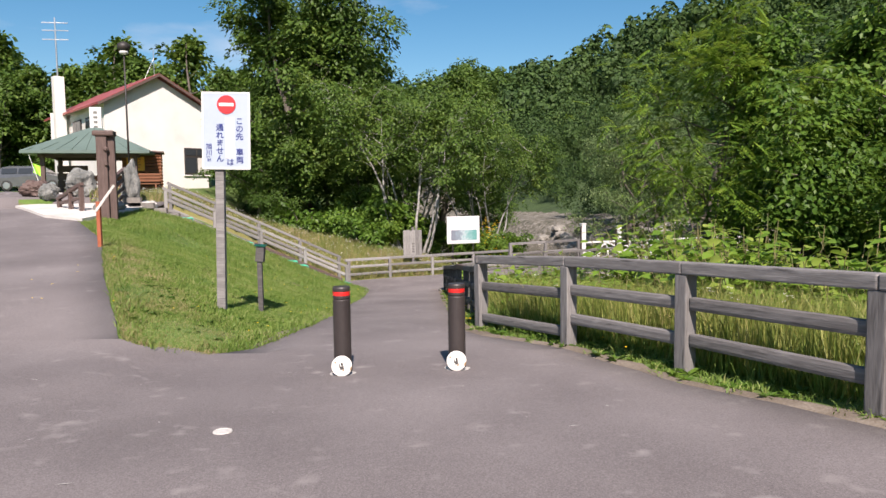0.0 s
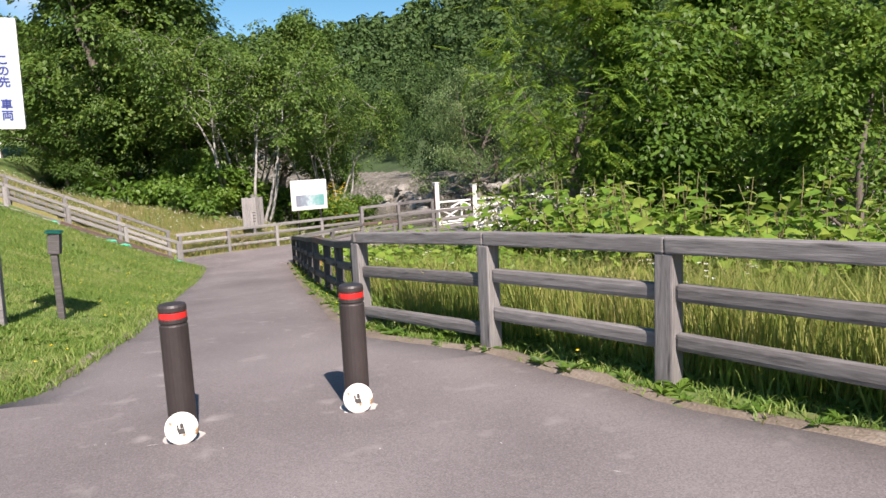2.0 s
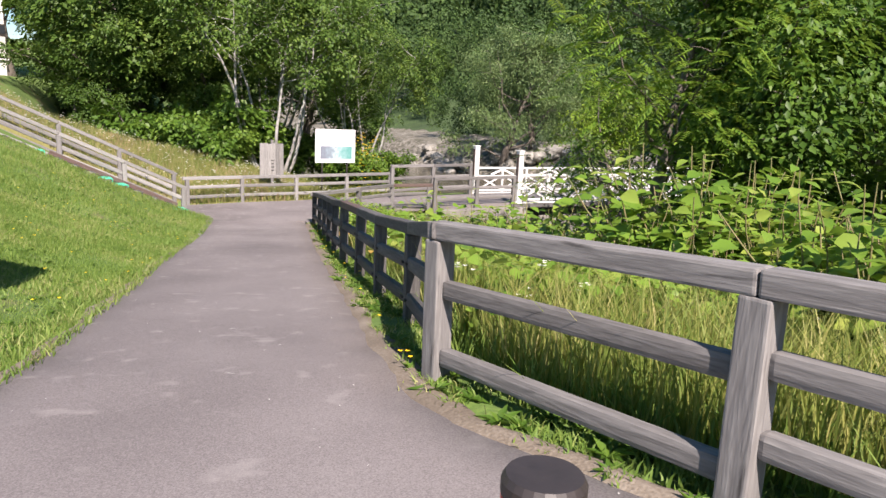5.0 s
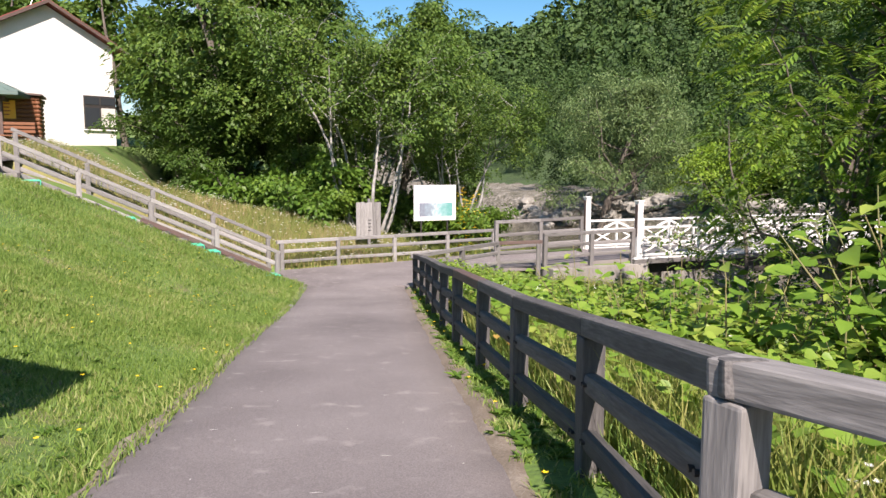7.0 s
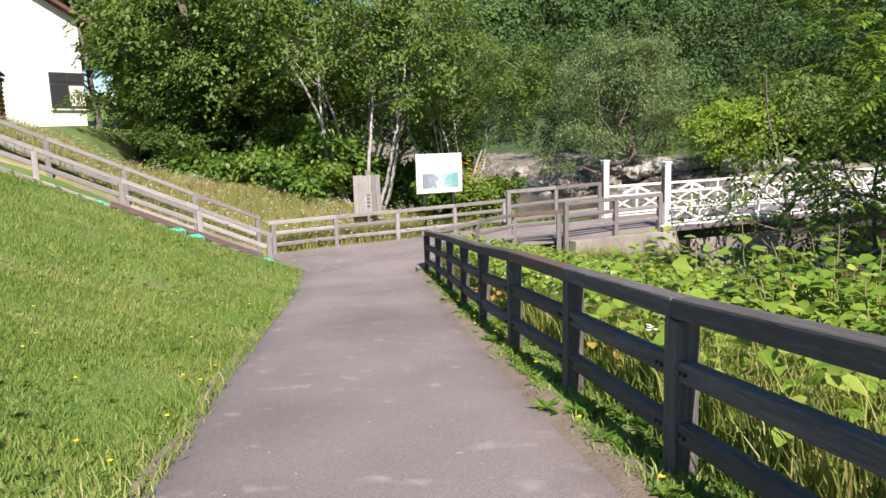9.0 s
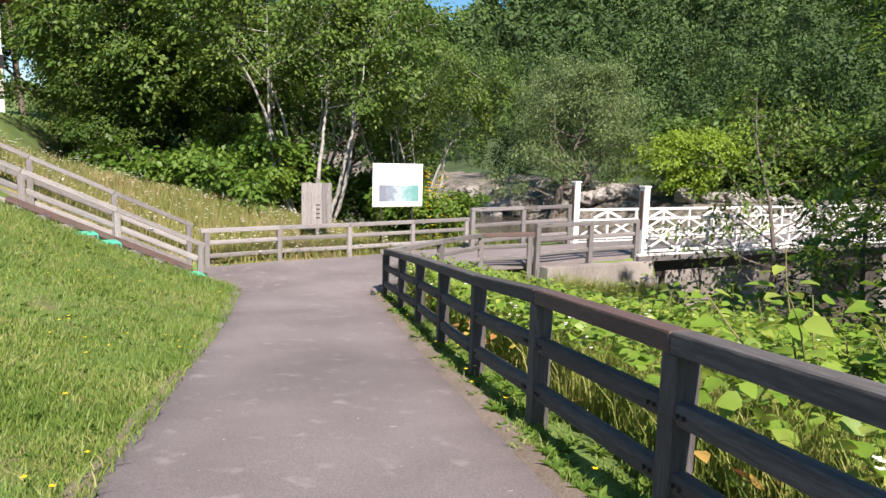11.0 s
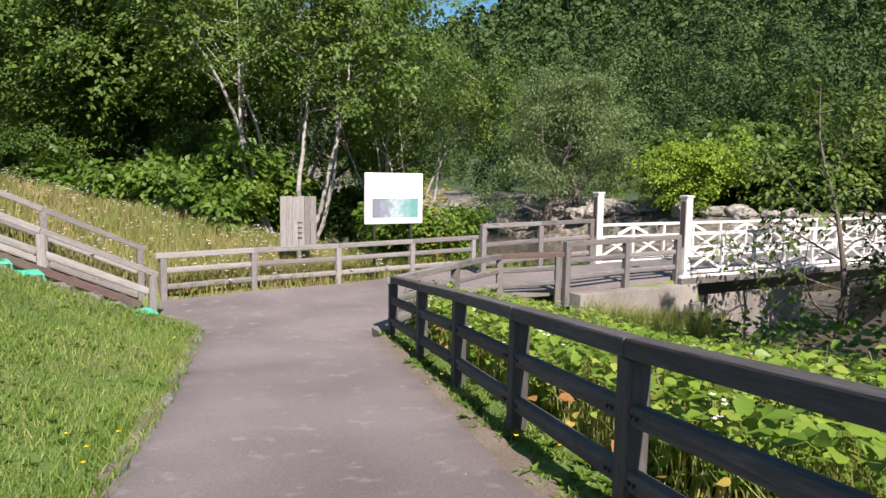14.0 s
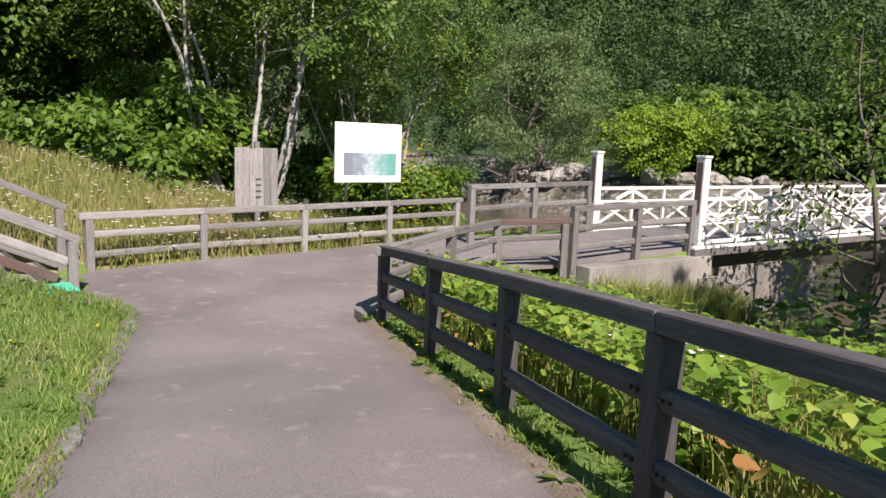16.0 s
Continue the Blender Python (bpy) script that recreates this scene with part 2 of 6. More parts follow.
LEAF_TREE = leafy("tree_leaves", [(0.1, (0.021, 0.052, 0.009)), (0.45, (0.049, 0.101, 0.015)), (0.75, (0.092, 0.165, 0.026)), (1.0, (0.165, 0.23, 0.044))], own=0.4)
LEAF_BRIGHT = leafy("bright_leaves", [(0.1, (0.055, 0.120, 0.014)), (0.5, (0.115, 0.215, 0.024)), (0.9, (0.21, 0.295, 0.042))], 0.5, 0.42)
LEAF_MID = leafy("river_tree_leaves", [(0.1, (0.032, 0.076, 0.011)), (0.5, (0.070, 0.147, 0.018)), (0.85, (0.135, 0.225, 0.031)), (1.0, (0.19, 0.275, 0.042))], 0.5, 0.38, own=0.4)
LEAF_WILLOW = leafy("willow_leaves", [(0.1, (0.042, 0.082, 0.026)), (0.5, (0.090, 0.152, 0.048)), (0.9, (0.165, 0.235, 0.088))], own=0.4)
LEAF_YELLOW = leafy("yellow_green_leaves", [(0.1, (0.085, 0.165, 0.012)), (0.5, (0.155, 0.265, 0.020)), (0.9, (0.24, 0.345, 0.04))])
LEAF_KNOT = leafy("knotweed_leaves", [(0.05, (0.060, 0.130, 0.015)), (0.4, (0.125, 0.235, 0.028)), (0.7, (0.18, 0.29, 0.040)), (1.0, (0.31, 0.37, 0.078))], 0.45, 0.4, 0.8)
LEAF_DRY = leafy("withered_leaves", [(0.1, (0.17, 0.07, 0.03)), (0.6, (0.30, 0.15, 0.05)), (0.95, (0.42, 0.32, 0.07))], 0.7, 0.3)
# the far leaf tones are lowered, standing in for deep shade on the steep hillside
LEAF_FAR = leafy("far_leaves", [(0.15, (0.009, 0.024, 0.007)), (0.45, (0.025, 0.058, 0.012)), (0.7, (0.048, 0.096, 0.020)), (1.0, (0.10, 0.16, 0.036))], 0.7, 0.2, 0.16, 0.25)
GRASS = leafy("grass_blades", [(0.1, (0.055, 0.112, 0.018)), (0.5, (0.115, 0.200, 0.034)), (0.8, (0.19, 0.275, 0.058)), (1.0, (0.36, 0.34, 0.15))], 0.6, 0.35, 0.9)
TALL_GRASS = leafy("tall_grass_blades", [(0.1, (0.075, 0.125, 0.020)), (0.5, (0.165, 0.225, 0.045)), (0.8, (0.30, 0.31, 0.085)), (1.0, (0.46, 0.40, 0.18))], 0.6, 0.4, 0.9)
STRAW = leafy("dry_grass_blades", [(0.1, (0.09, 0.15, 0.03)), (0.45, (0.19, 0.23, 0.06)), (0.75, (0.36, 0.30, 0.15)), (1.0, (0.46, 0.31, 0.24))], 0.8, 0.35, 0.5)
STEM = surface("green_stem", [(0.3, (0.08, 0.12, 0.03)), (0.7, (0.22, 0.16, 0.08))], 0.7, 4, fine=20, bump=0.0)


def glassy(name):
    m, n, l, b = nodes_of(name)
    b.inputs["Base Color"].default_value = (0.03, 0.035, 0.04, 1)
    b.inputs["Roughness"].default_value, b.inputs["IOR"].default_value = 0.06, 1.5
    return m


GLASS = glassy("dark_window_glass")


def watery():
    m, n, l, b = nodes_of("river_water")
    b.inputs["Base Color"].default_value = (0.085, 0.075, 0.055, 1)
    b.inputs["Roughness"].default_value = 0.12
    tc, ns, bp = n.new("ShaderNodeTexCoord"), n.new("ShaderNodeTexNoise"), n.new("ShaderNodeBump")
    ns.inputs["Scale"].default_value, ns.inputs["Detail"].default_value = 1.6, 4
    bp.inputs["Strength"].default_value, bp.inputs["Distance"].default_value = 0.5, 0.08
    l.new(tc.outputs["Object"], ns.inputs["Vector"])
    l.new(ns.outputs[0], bp.inputs["Height"])
    l.new(bp.outputs[0], b.inputs["Normal"])
    return m


WATER = watery()


def picture():
    """The printed photo of a waterfall pool on the board: pale blue to turquoise with a lighter fall."""
    m, n, l, b = nodes_of("printed_photo")
    tc, sp, ns = n.new("ShaderNodeTexCoord"), n.new("ShaderNodeSeparateXYZ"), n.new("ShaderNodeTexNoise")
    ns.inputs["Scale"].default_value, ns.inputs["Detail"].default_value = 7, 5
    l.new(tc.outputs["Object"], ns.inputs["Vector"])
    l.new(tc.outputs["Object"], sp.inputs[0])
    a = n.new("ShaderNodeMath")
    a.operation = "MULTIPLY_ADD"
    a.inputs[1].default_value = 0.9
    l.new(sp.outputs[0], a.inputs[0])
    l.new(ns.outputs[0], a.inputs[2])
    r = ramp_of(n, [(0.0, (0.16, 0.18, 0.22)), (0.30, (0.20, 0.25, 0.29)), (0.50, (0.36, 0.44, 0.46)), (0.66, (0.20, 0.35, 0.35)), (1.0, (0.10, 0.28, 0.26))])
    l.new(a.outputs[0], r.inputs[0])
    l.new(r.outputs[0], b.inputs["Base Color"])
    b.inputs["Roughness"].default_value = 0.4
    return m


PHOTO = picture()

# ---- building helpers ----


def thing(name, at=(0, 0, 0), label="", category="", group="", kind="", turn=0.0):
    ob = new(name)
    ob.matrix_basis = pose(*at, 0, 0, turn)
    ob.empty_display_size = 0.2
    return tagged(ob, label, category, group, kind)


def world_of(ob):
    return world_of(ob.parent) @ ob.matrix_basis if ob.parent else ob.matrix_basis.copy()


def hang(ob, parent, m):
    """Makes ob a part of parent, at the pose m in the world."""
    if parent is not None:
        ob.parent = parent
        ob.matrix_basis = world_of(parent).inverted() @ m
    else:
        ob.matrix_basis = m
    return ob


def part(name, bm, material, parent=None, label="", m=None, smooth=False):
    me = bpy.data.meshes.new(name)
    bm.to_mesh(me)
    bm.free()
    if smooth:
        me.polygons.foreach_set("use_smooth", [True] * len(me.polygons))
    me.materials.append(material)
    ob = new(name, me)
    hang(ob, parent, m if m is not None else (world_of(parent) if parent else Matrix()))
    return tagged(ob, label)


def raw(name, verts, faces, material, parent=None, label="", m=None, smooth=False):
    me = bpy.data.meshes.new(name)
    me.from_pydata(verts if isinstance(verts, list) else verts.tolist(), [], faces if isinstance(faces, list) else faces.tolist())
    me.update()
    if smooth:
        me.polygons.foreach_set("use_smooth", [True] * len(me.polygons))
    me.materials.append(material)
    ob = new(name, me)
    hang(ob, parent, m if m is not None else (world_of(parent) if parent else Matrix()))
    return tagged(ob, label)


def box_bm(sx, sy, sz, bevel=0.01, segments=2):
    """A box centred on the origin with worn edges."""
    bm = bmesh.new()
    bmesh.ops.create_cube(bm, size=1, matrix=Matrix.Diagonal((sx, sy, sz, 1)))
    if bevel:
        bmesh.ops.bevel(bm, geom=list(bm.edges), offset=bevel, segments=segments, affect="EDGES", profile=0.6)
    return bm


def slab(name, size, at, material, parent=None, bevel=0.01, turn=(0, 0, 0), label=""):
    """A box part at a place given in its thing's own frame."""
    base = world_of(parent) if parent else Matrix()
    return part(name, box_bm(*size, bevel), material, parent, label, base @ pose(*at, *turn))


def along(p, q, roll=0.0):
    """A pose with x along the way from p to q and z as upright as can be, at the middle."""
    p, q = Vector(p), Vector(q)
    x = (q - p).normalized()
    y = Vector((0, 0, 1)).cross(x)
    y = y.normalized() if y.length > 1e-4 else Vector((0, 1, 0))
    z = x.cross(y)
    m = Matrix((x, y, z)).transposed().to_4x4()
    m.translation = (p + q) / 2
    return m @ pose(0, 0, 0, roll)


def beam(name, p, q, wide, high, material, parent=None, bevel=0.012, label="", warp=0.0):
    """A squared timber from p to q (world)."""
    n = (Vector(q) - Vector(p)).length
    bm = box_bm(n, wide, high, bevel)
    if warp:
        for v in bm.verts:
            v.co.z += warp * (noise.noise(Vector((v.co.x * 1.3 + p[0], p[1], p[2]))))
            v.co.y += warp * (noise.noise(Vector((v.co.x * 1.3 + p[1], p[2], p[0]))))
    return part(name, bm, material, parent, label, along(p, q))


def tube_bm(p, q, r0, r1, sides=12, rings=1, cap=0.0):
    bm = bmesh.new()
    n = (Vector(q) - Vector(p)).length
    bmesh.ops.create_cone(bm, cap_ends=True, segments=sides, radius1=r0, radius2=r1, depth=n)
    if cap:
        ring = [e for e in bm.edges if abs(e.verts[0].co.z - e.verts[1].co.z) < 1e-5 and len(e.link_faces) == 2 and any(len(f.verts) > 4 for f in e.link_faces)]
        bmesh.ops.bevel(bm, geom=ring, offset=cap, segments=2, affect="EDGES")
    return bm


def tube(name, p, q, r0, r1, material, parent=None, sides=12, label="", cap=0.0):
    m = along(p, q) @ pose(0, 0, 0, 0, 90)
    return part(name, tube_bm(p, q, r0, r1, sides, 1, cap), material, parent, label, m, smooth=sides > 8)

# ---- lie of the land ----
PATH_Y = [-30, -5, 0.5, 4, 6.7, 8, 10, 12, 14, 16, 18, 20, 22, 24, 26, 28, 31, 60]
PATH_Z = [0.3, 0.2, 0.2, 0.17, 0.02, -0.04, -0.2, -0.45, -0.69, -0.9, -1.1, -1.32, -1.52, -1.72, -1.88, -1.9, -1.9, -2.3]
LEFT_Y, LEFT_X = [-30, 7.4, 7.8, 8.1, 9, 10.5, 12.2, 14, 16, 20, 22.4, 24.7, 27, 29, 31, 33, 36, 40, 48, 60], [-2.1, -2.1, -1.75, -1.45, -1.36, -1.32, -1.45, -1.52, -1.66, -1.8, -1.88, -2.03, -2.16, -2.9, -3.2, -3.7, -5.3, -7.6, -10.5, -12]
RIGHT_Y, RIGHT_X = [-30, 0, 4.7, 5.3, 6.1, 7.8, 9, 9.4, 10.8, 13.7, 16, 20, 24.5, 26.4, 60], [22, 6.0, 3.28, 3.0, 2.5, 1.89, 1.1, 0.93, 0.84, 0.79, 0.72, 0.62, 0.57, 0.5, 0.5]
CREST_Y, CREST_X = [-30, 7.4, 7.8, 11.6, 16, 20, 27, 31, 36, 40, 48, 60, 80], [-2.1, -2.1, -2.75, -4.7, -6.8, -9.3, -9.6, -10.4, -12.3, -13.3, -14.0, -15, -15]
TOP_Y, TOP_Z = [-30, 4, 7.4, 10, 16, 20, 27, 35, 45, 60, 120], [0.3, 0.17, 0.1, 0.40, 0.75, 1.0, 1.5, 1.9, 2.26, 2.4, 4.0]
BRIDGE_AT, BRIDGE_DIR, BRIDGE_N = Vector((7.70, 31.82, 0)), Vector((0.950, 0.313, 0)), Vector((-0.313, 0.950, 0))
DECK_Z, WATER_Z = -1.68, -4.3


def ease(u):
    u = np.clip(u, 0, 1)
    return u * u * (3 - 2 * u)


def river_s(x, y):
    """How far out over the river a place lies, along the bridge."""
    return (x - BRIDGE_AT.x) * BRIDGE_DIR.x + (y - BRIDGE_AT.y) * BRIDGE_DIR.y


def turn_z(x, y):
    return -1.9 + 0.22 * ease((river_s(x, y) + 7) / 7)


def land(x, y):
    """The height of the ground."""
    x, y = np.asarray(x, float), np.asarray(y, float)
    zp, lx, rx = np.interp(y, PATH_Y, PATH_Z), np.interp(y, LEFT_Y, LEFT_X), np.interp(y, RIGHT_Y, RIGHT_X)
    cx, tz = np.interp(y, CREST_Y, CREST_X), np.interp(y, TOP_Y, TOP_Z)
    s = river_s(x, y)
    z = zp.copy() if zp.ndim else np.array(zp)
    u = np.clip((lx - x) / np.maximum(lx - cx, 0.3), 0, 1)
    up = zp + (tz - zp) * (0.55 * u + 0.45 * ease(u))
    z = np.where(x < lx, up, z)
    # to the right of the fence the bank falls gently to the river
    fall = np.clip(x - rx - 0.9, 0, 30)
    right = zp - 0.10 * fall - 0.10 * ease((y - 20) / 6) * np.minimum(fall, 5)
    z = np.where(x > rx, right, z)
    # where the path turns to the bridge
    e = np.array([[0.55, 26.3], [2.2, 28.2], [3.5, 29.5], [8.2, 30.4]])
    near_y = np.interp(x, e[:, 0], e[:, 1])
    turn = (y > near_y - 0.15) & (y < 35) & (x > 0.3) & (s < 0.4)
    z = np.where(turn, turn_z(x, y) - 0.06, z)
    # behind the far fence
    back = (y > 34) & (x > -3)
    z = np.where(back, np.minimum(z, -1.95 - 0.06 * np.clip(y - 34, 0, 20)), z)
    # the grassy bank rising behind the steps and the far fence
    su, sn = (x + 3.2) * -0.905 + (y - 28.1) * -0.425, (x + 3.2) * -0.425 + (y - 28.1) * 0.905
    base = np.clip(-1.9 + 0.47 * su, -1.9, 1.7)
    ridge = np.interp(su, [-9, -7, -5, -2.8, -0.5, 5, 8, 12], [-2.0, -1.85, -1.4, -0.8, -0.35, 1.2, 1.75, 2.0])
    up = base + (np.maximum(ridge, base) - base) * np.clip((sn - 1.9) / 3.8, 0, 1)
    up = up + (-2.2 - up) * ease((sn - 6.0) / 5) * ease((10 - su) / 4)
    z = np.where((sn > 1.9) & (su > -9) & (su < 12) & (sn < 12.2), np.maximum(z, up), z)
    # the river bed and the far bank
    bank = ease((s - 0.3) / 5.0)
    z = z + (-5.2 - z) * bank
    far = ease((s - 20) / 5)
    z = np.where(s > 20, -5.2 + far * (3.4 + 0.06 * np.clip(s - 25, 0, 20)), z)
    dist, bear = np.hypot(x, y - 5), np.degrees(np.arctan2(x, y - 5))
    rise = np.interp(bear, [-15, -3, 10, 18.5, 30, 70], [28, 34, 42, 57, 72, 88])
    hill = rise * ease((dist - 75) / 245) * ease((s - 30) / 14)
    z = np.where(s > 30, z + hill + 3 * np.sin(x * 0.05 + 1) * np.sin(y * 0.043) * ease((dist - 90) / 80), z)
    # wooded rise behind the house
    left = np.clip(y - 70, 0, 500) * ease((-x + 5) / 40)
    return z + np.where(s < 10, 0.07 * left, 0)


def z_at(x, y):
    return float(land(x, y))


def ground_mesh():
    xs = np.unique(np.concatenate([np.linspace(-700, -60, 33), np.linspace(-60, -14, 24), np.arange(-14, 17, 0.3), np.linspace(17, 90, 50), np.linspace(90, 700, 40)]))
    ys = np.unique(np.concatenate([np.linspace(-500, -30, 12), np.linspace(-30, -2, 15), np.arange(-2, 42, 0.3), np.linspace(42, 130, 50), np.linspace(130, 700, 40)]))
    gx, gy = np.meshgrid(xs, ys)
    gz = land(gx, gy)
    # sunk a little under the asphalt
    inside = (gx > np.interp(gy, LEFT_Y, LEFT_X)) & (gx < np.interp(gy, RIGHT_Y, RIGHT_X)) & (gy < 27) & (gy > -30)
    gz = np.where(inside, gz - 0.05, gz)
    road = (gx < np.interp(gy, CREST_Y, CREST_X)) & (gx > np.interp(gy, CREST_Y, CREST_X) - 6.5) & (gy < 34) & (gy > -12)
    gz = np.where(road, gz - 0.05, gz)
    gz = np.where((gy < 7.9) & (gy > -13) & (gx > -12.4) & (gx < np.interp(gy, RIGHT_Y, RIGHT_X)), gz - 0.06, gz)
    far_y = np.interp(gx, [-3.3, -1.6, 0.25, 2.1, 3.8, 8], [29.6, 30.6, 31.4, 32.3, 32.0, 33.0])
    gz = np.where((gy > 26.4) & (gy < far_y + 0.4) & (gx > -3.9) & (gx < 7.9) & (gz > -2.2), gz - 0.07, gz)
    near = (gx + 3.2) * -0.425 + (gy - 28.1) * 0.905
    up = (gx + 3.2) * -0.905 + (gy - 28.1) * -0.425
    gz = np.where((near > -0.9) & (near < 2.0) & (up > -0.2) & (up < 8), gz - 0.34, gz)
    gz = gz + np.where(~inside & ~road & (np.abs(gx) < 60), 0.02 * np.sin(gx * 2.1) * np.sin(gy * 1.7), 0)
    n, k = len(xs), len(ys)
    v = np.stack([gx.ravel(), gy.ravel(), gz.ravel()], 1)
    i = (np.arange(k - 1)[:, None] * n + np.arange(n - 1)).ravel()
    f = np.stack([i, i + 1, i + n + 1, i + n], 1)
    ob = raw("ground", v, f, SOIL, smooth=True)
    ob.data.materials.append(STRAW_SOIL)
    ob.data.materials.append(CLIFF)
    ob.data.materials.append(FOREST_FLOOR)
    cx, cy = v[f].mean(1)[:, 0], v[f].mean(1)[:, 1]
    s = river_s(cx, cy)
    idx = np.where(((s > 13) & (s < 34)) | ((s > 0.8) & (s < 36) & (cy < 36)), 2, 0)
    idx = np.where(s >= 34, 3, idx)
    bn, bu = (cx + 3.2) * -0.425 + (cy - 28.1) * 0.905, (cx + 3.2) * -0.905 + (cy - 28.1) * -0.425
    idx = np.where((bn > 1.8) & (bn < 10.5) & (bu > -8) & (bu < 14) & (cx > -12.3), 1, idx)
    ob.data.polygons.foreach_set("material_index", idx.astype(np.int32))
    return tagged(ob, "grassy ground sloping down to the river", "ground", kind="structure")


ground_mesh()


def strip(name, rows, material, label, category, cells=14):
    """A paved strip: rows of y, left x, right x; it lies on the land."""
    v, f = [], []
    for y, a, b in rows:
        for j in range(cells + 1):
            x = a + (b - a) * j / cells
            v.append((x, y, z_at(min(max(x, a + 0.01), b - 0.01), y) + 0.012))
        v.append((a - 0.02, y, v[-cells - 1][2] - 0.1))
        v.append((b + 0.02, y, v[-2][2] - 0.1))
    w = cells + 3
    for i in range(len(rows) - 1):
        for j in range(cells):
            f.append((i * w + j, i * w + j + 1, (i + 1) * w + j + 1, (i + 1) * w + j))
        f.append((i * w + cells + 1, i * w, (i + 1) * w, (i + 1) * w + cells + 1))
        f.append((i * w + cells, i * w + cells + 2, (i + 1) * w + cells + 2, (i + 1) * w + cells))
    return tagged(raw(name, v, f, material, smooth=True), label, category, kind="structure")


def wob(y, k):
    return 0.045 * noise.noise(Vector((y * 1.9, k, 0))) + 0.03 * noise.noise(Vector((y * 5.3, k, 4)))


ys = np.arange(7.8, 27.01, 0.15)
strip("pavement", [(float(y), float(np.interp(y, LEFT_Y, LEFT_X)) + wob(y, 1), float(np.interp(y, RIGHT_Y, RIGHT_X)) + wob(y, 2)) for y in ys], ASPHALT, "grey asphalt footpath running downhill, worn and patched", "footpath", 6)
ys = np.arange(-12, 7.81, 0.3)
strip("forecourt_pavement", [(float(y), -12.0, float(np.interp(y, RIGHT_Y, RIGHT_X)) + wob(y, 2)) for y in ys], ASPHALT, "grey asphalt forecourt before the footpath", "pavement", 30)
ys = np.arange(7.8, 34.01, 0.4)
strip("road", [(float(y), float(np.interp(y, CREST_Y, CREST_X)) - 6.4, float(np.interp(y, CREST_Y, CREST_X)) + wob(y, 3)) for y in ys], ASPHALT, "asphalt access road climbing to the house", "road", 10)


def turning_place():
    rim = [(-2.2, 26.9), (0.52, 26.9), (0.6, 26.55), (1.35, 27.35), (2.25, 28.45), (3.5, 29.62), (4.8, 29.62), (6.4, 30.05), (8.15, 30.6), (7.3, 33.1), (5.5, 32.5), (3.9, 32.0), (3.6, 33.0), (2.1, 32.55), (0.25, 31.62), (-1.57, 30.85), (-3.2, 29.9), (-3.45, 29.0), (-3.05, 27.9), (-2.45, 27.4)]
    bm = bmesh.new()
    top = [bm.verts.new((x, y, float(turn_z(x, y)) + 0.004)) for x, y in rim]
    low = [bm.verts.new((x, y, v.co.z - 0.12)) for (x, y), v in zip(rim, top)]
    bm.faces.new(top)
    for i in range(len(rim)):
        j = (i + 1) % len(rim)
        bm.faces.new((top[i], low[i], low[j], top[j]))
    bmesh.ops.triangulate(bm, faces=[f for f in bm.faces if len(f.verts) > 4])
    return tagged(part("turning_pavement", bm, ASPHALT), "asphalt where the footpath turns onto the bridge", "footpath", kind="structure")


turning_place()


def water_sheet():
    v, f = [], []
    for i, d in enumerate(np.linspace(-300, 300, 31)):
        for s in (1.2, 12, 25):
            p = BRIDGE_AT + BRIDGE_DIR * s + BRIDGE_N * float(d)
            v.append((p.x, p.y, WATER_Z))
        if i:
            a = i * 3
            f += [(a - 3, a - 2, a + 1, a), (a - 2, a - 1, a + 2, a + 1)]
    return tagged(raw("water", v, f, WATER, smooth=True), "brown rippling river under the bridge", "river", kind="structure")


water_sheet()

# ---- fences ----
BOLT_ME = []


def bolt(p, m3, parent):
    if not BOLT_ME:
        bm = bmesh.new()
        bmesh.ops.create_cone(bm, cap_ends=True, segments=8, radius1=0.013, radius2=0.010, depth=0.03)
        me = bpy.data.meshes.new("bolt")
        bm.to_mesh(me)
        bm.free()
        me.materials.append(DARK_METAL)
        BOLT_ME.append(me)
    ob = new("bolt", BOLT_ME[0])
    m = m3.to_4x4()
    m.translation = p
    return hang(ob, parent, m @ pose(0, 0, 0, 90))


